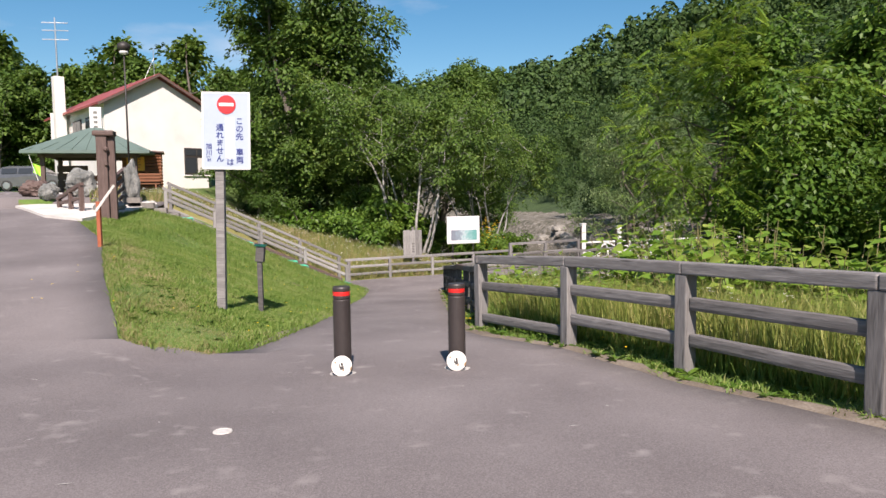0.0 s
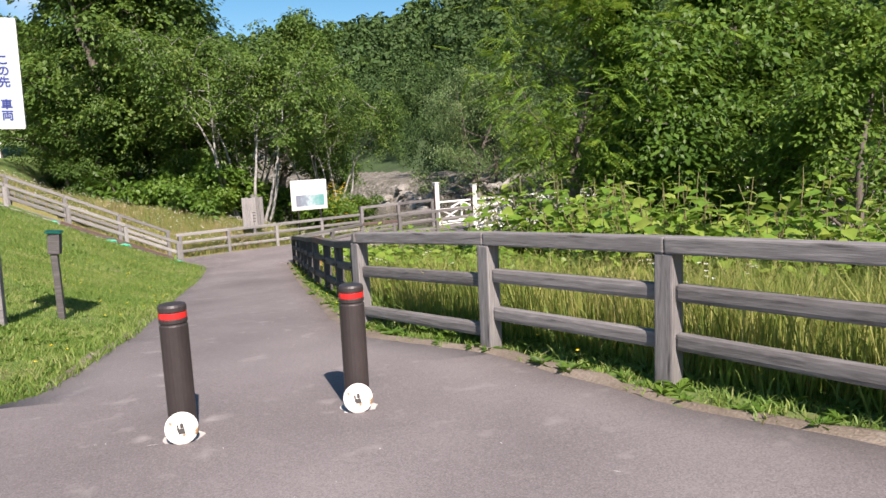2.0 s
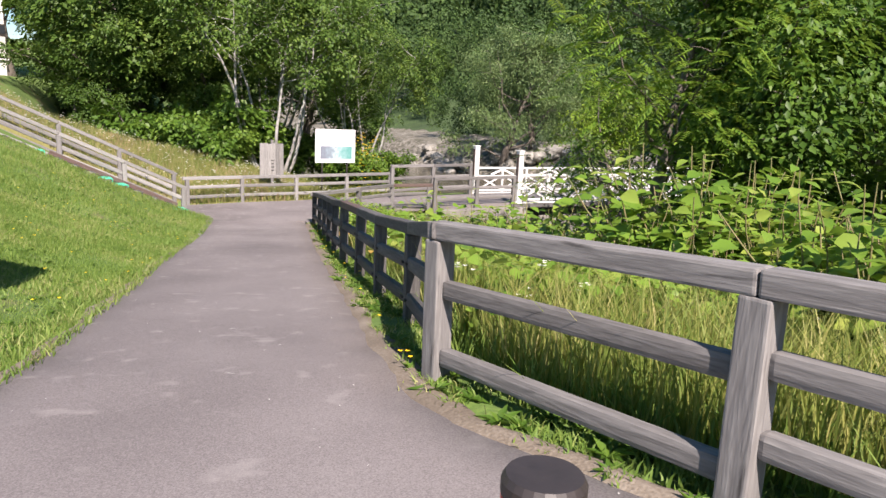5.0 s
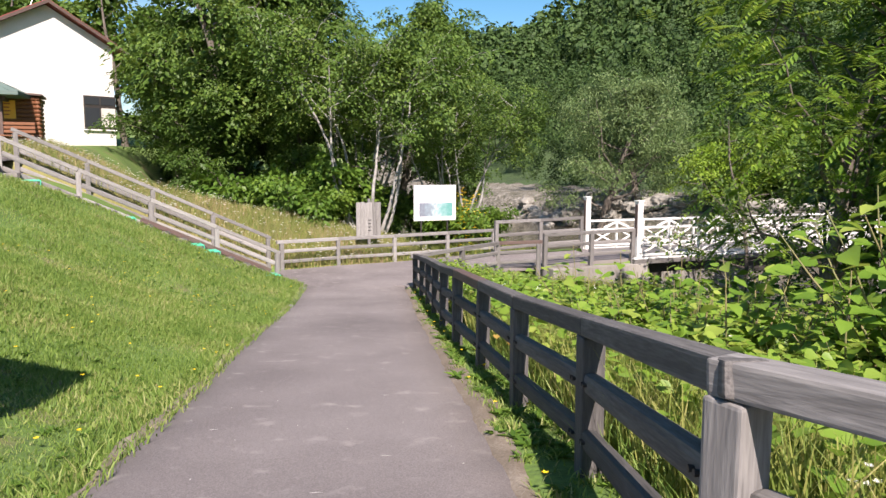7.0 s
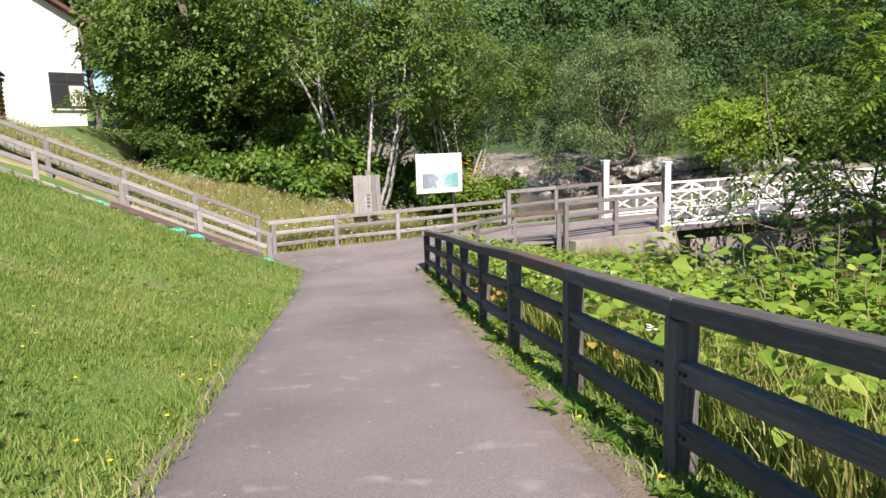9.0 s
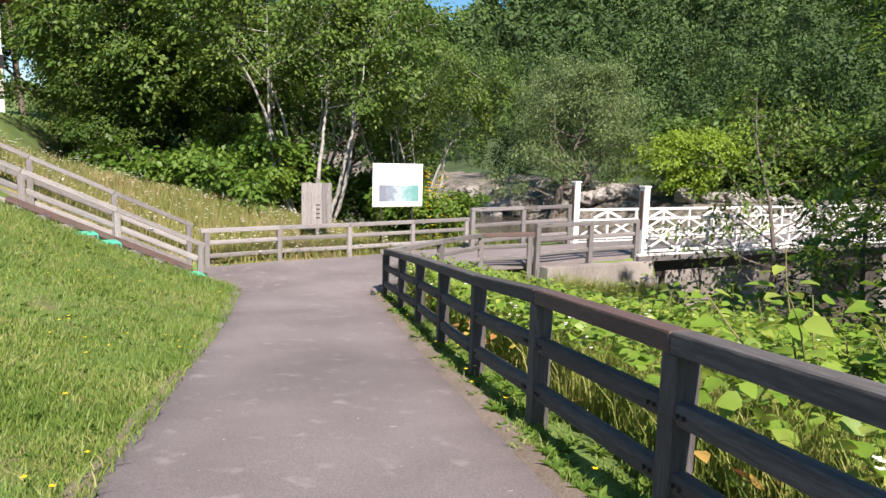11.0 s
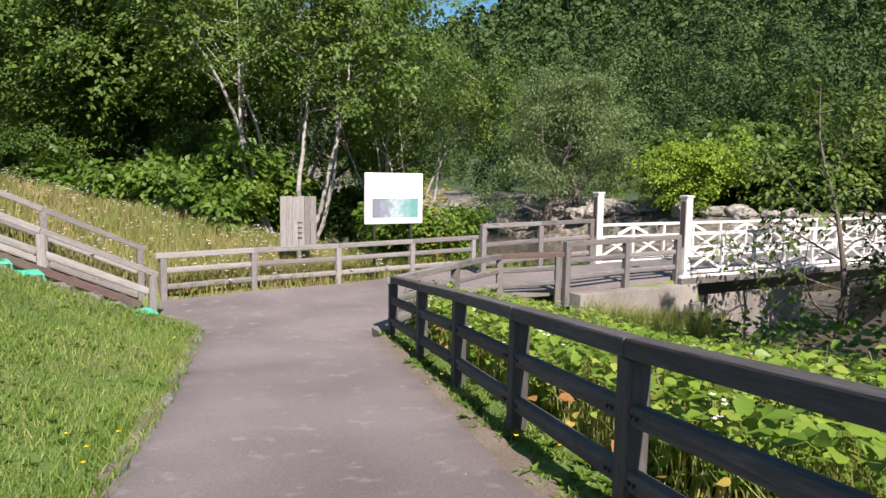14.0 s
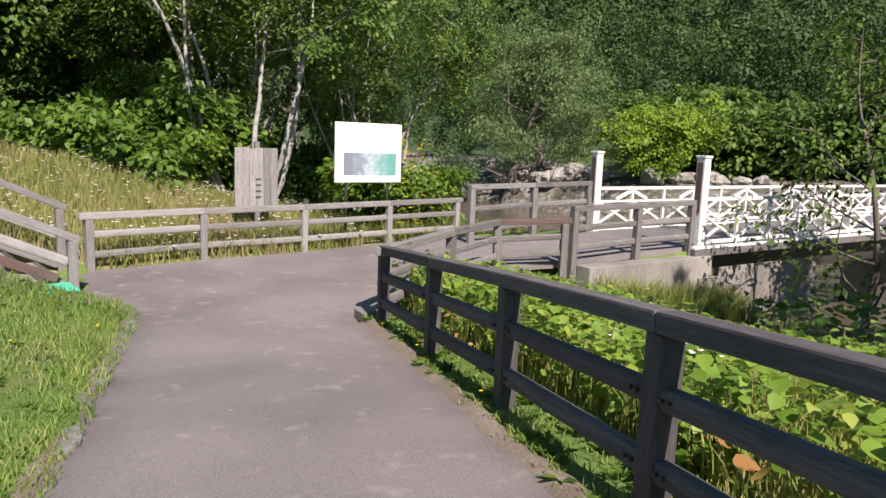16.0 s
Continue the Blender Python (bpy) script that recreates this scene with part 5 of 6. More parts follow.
lawn = off_stairs(lawn)
thin = np.random.default_rng(50)
dryness = np.array([noise.noise(Vector((float(x) * 0.8, float(y) * 0.8, 3))) + 0.5 * noise.noise(Vector((float(x) * 2.9, float(y) * 2.9, 7))) for x, y in lawn])
dryness = dryness + 0.75 * np.clip(1 - (lawn[:, 0] - cx(lawn[:, 1])) / 1.3, 0, 1) * np.clip((19 - lawn[:, 1]) / 6, 0, 1)
wilted = thin.uniform(0, 1, len(lawn)) < np.clip((dryness - 0.12) * 1.5, 0, 0.85)
wilted_lawn = np.concatenate([lawn[wilted], scatter(47, 15000, 7.8, 17.5, lambda y: np.minimum(cx(y) + 1.5, lx(y)), lambda y: cx(y) + 0.04, 1.5)])
blades("dead_grass", wilted_lawn, 0.046, 0.012, STRAW, "dry yellowed patches in the mown grass", "grass", 1.3)
lawn = lawn[~wilted]
blades("lawn_grass", lawn, np.interp(lawn[:, 1], [8, 13, 19, 25], [0.042, 0.052, 0.075, 0.10]), 0.014, GRASS, "short mown green grass on the bank", "grass", 0.7)
edge = np.concatenate([scatter(3, 5000, 7.8, 27, lambda y: lx(y) - 0.35, lambda y: lx(y) + 0.06), scatter(4, 1500, 7.5, 20, cx, lambda y: cx(y) + 0.4)])
blades("edge_grass", edge, 0.12, 0.010, GRASS, "ragged grass along the path edge", "grass", 0.9, 2)
r9 = np.random.default_rng(44)
tufts = []
for cxx, cyy in np.column_stack([r9.uniform(0.10, 0.5, 170), r9.uniform(1.5, 27, 170)]):
    tufts.append(np.column_stack([cxx + rx(cyy) + r9.normal(0, 0.05, 34), cyy + r9.normal(0, 0.05, 34)]))
blades("verge_grass", np.concatenate(tufts + [scatter(5, 4200, 1.0, 27.5, lambda y: rx(y) + 0.75, lambda y: rx(y) + 0.10, 0.8)]), 0.085, 0.012, GRASS, "tufts of grass under the fence", "grass", 0.9, 2)
tall = np.concatenate([scatter(6, 36000, -1, 18, lambda y: rx(y) + 3.6, lambda y: rx(y) + 0.62, 1.2), scatter(7, 13000, 14, 27, lambda y: rx(y) + 2.8, lambda y: rx(y) + 0.7)])
blades("tall_grass", tall, np.interp(tall[:, 1], [-1, 10, 17], [0.86, 0.74, 0.55]), 0.010, TALL_GRASS, "tall yellow-green meadow grass behind the fence", "grass", 0.45, 2)
low = scatter(17, 26000, -1, 16, lambda y: rx(y) + 3.2, lambda y: rx(y) + 0.5)
blades("meadow_grass", low, 0.34, 0.013, GRASS, "green grass under the taller meadow grass", "grass", 0.6, 2)
dry = np.column_stack([r9.uniform(-17, 1.5, 95000), r9.uniform(24, 41, 95000)])
bank_n, bank_u = (dry[:, 0] + 3.2) * -0.425 + (dry[:, 1] - 28.1) * 0.905, (dry[:, 0] + 3.2) * -0.905 + (dry[:, 1] - 28.1) * -0.425
dry = dry[(bank_n > 1.78) & (bank_n < 7.0 + 2.5 * ease((bank_u - 4) / 4)) & (bank_u > -6.5) & (bank_u < 13) & (dry[:, 0] > -12.0)]
blades("dry_grass", dry, 0.42, 0.016, STRAW, "tall dry straw-coloured grass on the bank", "grass", 0.5, 2)
foot = np.column_stack([r9.uniform(-3.2, 6, 9000), r9.uniform(30, 37, 9000)])
foot = foot[foot[:, 1] > np.interp(foot[:, 0], [-3.2, -1.5, 0.25, 2.1, 3.9, 7], [30.0, 31.0, 31.75, 32.7, 33.5, 33.5]) - 0.15]
wall_foot = np.column_stack([r9.uniform(-3.4, 0.3, 2600), r9.uniform(-1.3, -0.15, 2600)])
wall_foot = np.column_stack([BRIDGE_AT.x + BRIDGE_DIR.x * wall_foot[:, 0] + BRIDGE_N.x * (wall_foot[:, 1] - 1.6), BRIDGE_AT.y + BRIDGE_DIR.y * wall_foot[:, 0] + BRIDGE_N.y * (wall_foot[:, 1] - 1.6)])
blades("wall_grass", wall_foot, 0.85, 0.02, TALL_GRASS, "tall rough grass against the bridge abutment", "grass", 0.4, 2)
blades("fence_grass", foot, 0.42, 0.016, TALL_GRASS, "rough grass behind and below the fence", "grass", 0.6, 2)


def bare_edge(name, edge_x, sgn, y0, y1, wide, seed, label):
    """Trodden earth beside the asphalt, its outer edge running out under the grass."""
    v, f = [], []
    ys = np.arange(y0, y1, 0.12)
    for i, y in enumerate(ys):
        y = float(y)
        w = wide * max(0.25, 1 + 1.1 * noise.noise(Vector((y * 0.9, seed, 0))) + 0.5 * noise.noise(Vector((y * 3.7, seed, 5))))
        for k, lift in ((-0.08, -0.03), (0.0, 0.008), (0.4, 0.034), (0.75, 0.026), (1.1, -0.05)):
            x = float(edge_x(y)) + sgn * (w * k if k > 0 else k)
            v.append((x, y, z_at(x, y) + lift + 0.012 * noise.noise(Vector((x * 9, y * 9, seed)))))
        if i:
            a = i * 5
            f += [(a - 5 + j, a - 4 + j, a + 1 + j, a + j) for j in range(4)]
    return tagged(raw(name, v, f, DIRT, smooth=True), label, "verge", kind="structure")


bare_edge("verge_right", rx, 1, 1.0, 26.3, 0.22, 3.0, "bare brown earth between the asphalt and the fence")
bare_edge("verge_left", lx, -1, 8.2, 27.0, 0.10, 8.0, "thin line of dry earth where asphalt meets lawn")


def weeds(name, seed, pts, size, material, label):
    """Flat rosettes of broad leaves."""
    r = np.random.default_rng(seed)
    n, k = len(pts), 9
    a = (np.arange(k) * 2.4 + r.uniform(0, 6, (n, 1)) + r.normal(0, 0.2, (n, k))).ravel()
    t = np.column_stack([np.cos(a), np.sin(a), r.uniform(0.15, 0.9, n * k)])
    s = np.repeat(r.uniform(0.6, 1.2, n), k) * size * r.uniform(0.7, 1.15, n * k)
    base = np.repeat(np.column_stack([pts, land(pts[:, 0], pts[:, 1]) + 0.012]), k, 0)
    v, f = leaf_arrays(base, t, np.array([[0, 0, 1.0]]) + r.normal(0, 0.15, (n * k, 3)), s, s * 0.34, 0.18, 0.2)
    return tagged(tris_object(name, v, f, material), label, "weeds", kind="stuff")


weeds("verge_weeds", 61, scatter(41, 300, 1.5, 27, lambda y: rx(y) + 0.62, lambda y: rx(y) + 0.06, 0.9), 0.115, LEAF_MID, "broad-leaved weeds under the fence")
weeds("lawn_weeds", 62, scatter(42, 700, 8.2, 27, lambda y: np.maximum(lx(y) - 3.2, cx(y) + 0.2), lambda y: lx(y) - 0.05, 1.1), 0.06, LEAF_MID, "plantain and clover in the mown grass")

# ---- knotweed and other large-leaved plants ----
def knotweed_arrays(seed, height, stems=10, leaves=18, spread=0.35, leaf=0.26):
    r = np.random.default_rng(seed)
    wood, c, t, s = [], [], [], []
    for k in range(stems):
        a = r.uniform(0, 2 * np.pi)
        st = curve_of(r, [np.cos(a) * 0.12, np.sin(a) * 0.12, -0.1], [np.cos(a) * spread, np.sin(a) * spread, 1], height * r.uniform(0.7, 1.1), 9, 0.10, 0.0)
        wood.append(limb_arrays(st, np.linspace(0.012, 0.004, 10), 5))
        for j in range(leaves):
            u = 2 + 7 * (j + r.uniform(0, 1)) / leaves
            i = min(int(u), 8)
            p = st[i] + (st[i + 1] - st[i]) * (u - i)
            b = j * 2.4 + r.normal(0, 0.4)
            w = np.array([np.cos(b), np.sin(b), r.uniform(-0.25, 0.35)])
            c.append(p + w * 0.07)
            t.append(w)
            s.append(leaf * r.uniform(0.6, 1.15) * (1.15 - 0.5 * (u / 9) ** 4))
    c, t, s = np.array(c), np.array(t), np.array(s)
    up = np.array([[0, 0, 1.0]]) + r.normal(0, 0.35, (len(c), 3)) - t * 0.25
    return join(wood), heart_arrays(c, t, up, s, s * 0.74, 0.26)


for i, (h, lf) in enumerate(((1.3, 0.165), (1.5, 0.18), (1.05, 0.15))):
    TREES["knot%d" % i] = (knotweed_arrays(60 + i, h, leaf=lf), STEM, LEAF_KNOT)
rk = random.Random(5)
spots = []
for i in range(190):
    y = rk.uniform(5.5, 27.5)
    gap = float(np.interp(y, [5, 9, 12, 15, 20, 27.5], [4.2, 3.6, 2.4, 1.15, 0.8, 0.75]))
    deep = float(np.interp(y, [5, 12, 17, 20, 25, 27.5], [2.2, 4.4, 5.4, 5.0, 4.2, 3.0]))
    spots.append((float(rx(y)) + gap + deep * rk.uniform(0, 1) ** 1.2, y))
for i in range(46):
    y = rk.uniform(9.0, 13.5)
    spots.append((float(rx(y)) + rk.uniform(3.3, 5.4), y))
for i, (x, y) in enumerate(spots):
    low = float(np.interp(y, [5, 14, 18, 27], [1.0, 1.0, 0.72, 0.55]))
    plant_tree("knot%d" % rk.randrange(3), "knotweed_plant", x, y, "large-leaved green knotweed behind the fence", "plant", rk.uniform(0, 360), rk.uniform(0.8, 1.15) * low * (1.25 if i >= 190 else 1), "knotweed thicket")


def ground_cover(name, seed, n, y0, y1, gap, deep, high, size, material, label):
    """Loose large leaves at knee height between the plants."""
    r = np.random.default_rng(seed)
    y = r.uniform(y0, y1, n)
    x = rx(y) + gap + deep * r.uniform(0, 1, n)
    z = land(x, y) + high * r.uniform(0.15, 1, n) ** 0.7
    a = r.uniform(0, 2 * np.pi, n)
    t = np.column_stack([np.cos(a), np.sin(a), r.uniform(-0.5, 0.2, n)])
    s = size * r.uniform(0.5, 1.15, n)
    v, f = heart_arrays(np.column_stack([x, y, z]), t, np.array([[0, 0, 1.0]]) + r.normal(0, 0.4, (n, 3)), s, s * 0.85)
    return tagged(tris_object(name, v, f, material), label, "plants", kind="stuff")


ground_cover("undergrowth", 71, 17000, 10, 28.0, 0.65, 5.0, 0.72, 0.115, LEAF_KNOT, "low green undergrowth behind the fence")
ground_cover("withered_undergrowth", 72, 190, 14, 26, 0.5, 1.3, 0.4, 0.11, LEAF_DRY, "withered brown and yellow leaves in the undergrowth")
ground_cover("bank_undergrowth", 73, 3500, 2, 27, 5.6, 4.6, 1.3, 0.18, LEAF_MID, "leafy undergrowth beneath the bank trees")


# ---- things on the terrace ----
def paving():
    rim = [(-9.3, 20.2), (-9.35, 25.6), (-10.6, 28.2), (-16.0, 30.0), (-17.2, 28.4), (-13.4, 24.4), (-11.0, 21.4)]
    bm = bmesh.new()
    top = [bm.verts.new((x, y, z_at(x, y) + 0.09)) for x, y in rim]
    low = [bm.verts.new((x, y, v.co.z - 0.15)) for (x, y), v in zip(rim, top)]
    bm.faces.new(top)
    for i in range(len(rim)):
        bm.faces.new((top[i], low[i], low[(i + 1) % len(rim)], top[(i + 1) % len(rim)]))
    bmesh.ops.triangulate(bm, faces=[f for f in bm.faces if len(f.verts) > 4])
    tagged(part("terrace_pavement", bm, PAVING), "pale concrete paving at the top of the steps", "paving", kind="structure")


paving()


def rock(name, x, y, sx, sy, sz, seed, material, label, sink=0.25):
    bm = bmesh.new()
    bmesh.ops.create_icosphere(bm, subdivisions=4 if y < 50 else 3, radius=1)
    for v in bm.verts:
        d = v.co.normalized()
        k = 1 + 0.34 * noise.noise(d * 1.4 + Vector((seed, 0, 0))) + 0.14 * noise.noise(d * 4 + Vector((0, seed, 0))) + 0.05 * noise.noise(d * 11)
        v.co = Vector((d.x * sx, d.y * sy, d.z * sz)) * k
    z = z_at(x, y)
    return tagged(part(name, bm, material, None, "", pose(x, y, z + sz * (1 - sink), 0, 0, seed * 40)), label, "rock")


rock("boulder", -12.5, 26.6, 0.66, 0.5, 0.58, 3, STONE, "large rough grey boulder on the paving")
rock("boulder", -13.9, 26.2, 0.5, 0.42, 0.34, 5, WOOD_BROWN, "low brown rock beside the grey boulder")
rock("boulder", -13.2, 25.7, 0.42, 0.3, 0.28, 8, STONE, "small grey rock on the paving")
rock("standing_stone", -10.5, 26.2, 0.36, 0.28, 0.85, 11, STONE, "upright greenish standing stone")
rock("boulder", -9.9, 23.2, 0.5, 0.4, 0.22, 13, STONE, "flat grey stone beside the carved pillar")


rw = random.Random(19)
for i in range(64):
    u = i / 63
    x, y = 10.5 + 18 * u + rw.uniform(-1.6, 1.6), 88 - 33 * u + rw.uniform(-2, 2)
    k = rw.uniform(0.3, 0.85) * (1.25 if i % 9 == 0 else 1)
    rock("river_boulder", x, y, k * 1.4, k, k * 0.8, 20 + i, PALE_ROCK, "pale bleached boulder at the far water's edge", 0.4)


def pillar():
    x, y = -9.25, 21.5
    root = thing("carved_pillar", (x, y, z_at(x, y)), "tall dark brown carved timber pillar", "pillar", turn=12)
    slab("shaft", (2.9, 0.36, 0.30), (0, 0, 1.05), WOOD_BROWN, root, 0.04, (0, -90, 0))
    slab("shaft", (2.85, 0.18, 0.24), (0.22, 0.02, 1.0), WOOD_BROWN, root, 0.04, (0, -90, 0))
    slab("cap", (0.58, 0.46, 0.16), (0.06, 0, 2.46), WOOD_BROWN, root, 0.05)
    for z, r in ((2.0, 0.075), (1.55, 0.05)):
        part("knob", lathe([(r, -0.05), (r, 0.02), (r * 0.5, 0.05)], 14), WOOD_BROWN, root, "", world_of(root) @ pose(0.12, -0.19, z, 90))
    return root


pillar()


def stake():
    x, y = -6.15, 14.6
    z = z_at(x, y)
    root = thing("marker_stake", (x, y, z), "rust-red stake with a slanting pale board", "stake")
    slab("stake", (0.075, 0.075, 1.05), (0, 0, 0.38), RUST_RED, root, 0.008)
    m = world_of(root)
    beam("board", m @ Vector((-0.03, -0.05, 0.72)), m @ Vector((0.32, 0.02, 1.22)), 0.025, 0.05, PAVING, root, 0.005, "pale slanting board")
    return root


stake()


def lamp_post():
    x, y = -12.4, 30.5
    z = z_at(x, y)
    root = thing("street_lamp", (x, y, z), "slim dark street lamp with a round head", "lamp")
    m = world_of(root)
    tube("base", m @ Vector((0, 0, -0.1)), m @ Vector((0, 0, 1.35)), 0.10, 0.09, DARK_METAL, root, 14)
    tube("pole", m @ Vector((0, 0, 1.3)), m @ Vector((0, 0, 6.1)), 0.042, 0.032, DARK_METAL, root, 12)
    part("head", lathe([(0.06, 0), (0.22, 0.07), (0.27, 0.2), (0.24, 0.32), (0.10, 0.40), (0.03, 0.44)], 20), DARK_METAL, root, "round dark lamp head", m @ pose(0, 0, 6.05), True)
    part("globe", lathe([(0.05, 0), (0.15, 0.04), (0.19, 0.13), (0.12, 0.2)], 18), WHITE, root, "frosted globe", m @ pose(0, 0, 5.93), True)
    return root


lamp_post()


def pavilion():
    x, y = -17.1, 37.5
    z = z_at(x, y)
    root = thing("pavilion", (x, y, z), "open timber pavilion with a green hipped metal roof", "pavilion", turn=14)
    m = world_of(root)
    h, e, a = 2.9, 2.05, 3.35
    bm = bmesh.new()
    low = [bm.verts.new((sx * h, sy * h * 0.8, e)) for sx, sy in ((-1, -1), (1, -1), (1, 1), (-1, 1))]
    under = [bm.verts.new((v.co.x, v.co.y, e - 0.14)) for v in low]
    ridge = [bm.verts.new((-0.25, 0, a)), bm.verts.new((0.25, 0, a))]
    bm.faces.new((low[0], low[1], ridge[1], ridge[0]))
    bm.faces.new((low[2], low[3], ridge[0], ridge[1]))
    bm.faces.new((low[1], low[2], ridge[1]))
    bm.faces.new((low[3], low[0], ridge[0]))
    for i in range(4):
        bm.faces.new((low[i], under[i], under[(i + 1) % 4], low[(i + 1) % 4]))
    bm.faces.new(list(reversed(under)))
    bmesh.ops.recalc_face_normals(bm, faces=list(bm.faces))
    roof = part("roof", bm, GREEN_ROOF, root, "green metal roof")
    for i in range(9):
        u = -2.6 + i * 0.65
        t = max(0.0, 1 - abs(u) / 2.9)
        beam("roof_seam", m @ Vector((u, -h * 0.8, e + 0.012)), m @ Vector((u * (1 - 0.92 * t), -h * 0.8 * (1 - t), e + (a - e) * t + 0.012)), 0.03, 0.03, GREEN_ROOF, roof, 0.004)
    for sx in (-1, 1):
        for sy in (-1, 1):
            slab("post", (2.6, 0.2, 0.2), (sx * 2.1, sy * 1.6, 0.75), WOOD_BROWN, root, 0.02, (0, -90, 0))
        beam("tie_beam", m @ Vector((sx * 2.1, -1.8, e - 0.2)), m @ Vector((sx * 2.1, 1.8, e - 0.2)), 0.14, 0.16, WOOD_BROWN, root)
    for sy in (-1, 1):
        beam("tie_beam", m @ Vector((-2.3, sy * 1.6, e - 0.22)), m @ Vector((2.3, sy * 1.6, e - 0.22)), 0.14, 0.18, WOOD_BROWN, root)
    for k in range(3):
        slab("screen_board", (1.5, 0.05, 0.35), (-1.5, 1.5, 0.5 + k * 0.4), WOOD_BROWN, root, 0.01)
    return root


pavilion()
bench = thing("picnic_bench", (-16.4, 37.0, z_at(-16.4, 37.0)), "brown timber bench under the pavilion", "bench", turn=14)
slab("seat", (1.6, 0.38, 0.06), (0, 0, 0.44), CABIN_WOOD, bench)
for sx in (-0.6, 0.6):
    slab("leg", (0.08, 0.34, 0.5), (sx, 0, 0.2), CABIN_WOOD, bench)
slab("backrest", (1.6, 0.05, 0.3), (0, 0.2, 0.75), CABIN_WOOD, bench, turn=(8, 0, 0))


def cabin():
    x, y = -15.1, 38.4
    z = z_at(x, y)
    root = thing("log_kiosk", (x, y, z), "small reddish-brown log kiosk with an orange poster", "kiosk", turn=20)
    m = world_of(root)
    slab("core", (1.75, 1.5, 2.0), (0, 0, 0.9), CABIN_WOOD, root, 0.02)
    for i in range(12):
        tube("log", m @ Vector((-0.95, -0.77, 0.08 + i * 0.165)), m @ Vector((0.95, -0.77, 0.08 + i * 0.165)), 0.085, 0.085, CABIN_WOOD, root, 10)
        tube("log", m @ Vector((0.89, -0.85, 0.08 + i * 0.165)), m @ Vector((0.89, 0.8, 0.08 + i * 0.165)), 0.085, 0.085, CABIN_WOOD, root, 10)
    slab("roof", (2.15, 1.95, 0.08), (0, 0, 2.1), WOOD_BROWN, root, 0.02, (0, 3, 0))
    poster = slab("poster", (0.85, 0.02, 0.72), (-0.30, -0.87, 1.45), ORANGE, root, 0.003, label="orange poster")
    for i in range(4):
        part("lettering_bar", box_bm(0.5 - 0.08 * (i % 2), 0.006, 0.05, 0.001), RUST_RED, poster, "unreadable lettering", world_of(poster) @ pose(0, -0.011, 0.22 - i * 0.14))
    return root


cabin()
seat = thing("timber_bench", (-14.2, 36.3, z_at(-14.2, 36.3)), "orange-brown plank bench by the kiosk", "bench", turn=18)
for k in range(3):
    slab("plank", (1.5, 0.12, 0.05), (0, -0.14 + k * 0.14, 0.45), CABIN_WOOD, seat)
    slab("plank", (1.5, 0.04, 0.11), (0, 0.24, 0.62 + k * 0.15), CABIN_WOOD, seat)
for sx in (-0.55, 0.55):
    slab("leg", (0.09, 0.4, 0.5), (sx, 0, 0.2), CABIN_WOOD, seat)

timber_fence("ramp_rail", [(-9.75, 22.9, z_at(-9.75, 22.9) + 0.95, z_at(-9.75, 22.9)), (-10.2, 24.1, z_at(-10.2, 24.1) + 1.05, z_at(-10.2, 24.1)), (-10.9, 26.6, z_at(-10.9, 26.6) + 1.1, z_at(-10.9, 26.6))], "dark brown timber rail at the top of the steps", WOOD_BROWN, rails=(0.66, 0.4, 0.15), over=0.15)
timber_fence("ramp_rail", [(-10.6, 22.8, z_at(-10.6, 22.8) + 0.95, z_at(-10.6, 22.8)), (-11.3, 23.5, z_at(-11.3, 23.5) + 0.72, z_at(-11.3, 23.5)), (-12.1, 24.3, z_at(-12.1, 24.3) + 0.42, z_at(-12.1, 24.3))], "low dark sloping timber rail on the paving", WOOD_BROWN, rails=(0.5,), over=0.1)


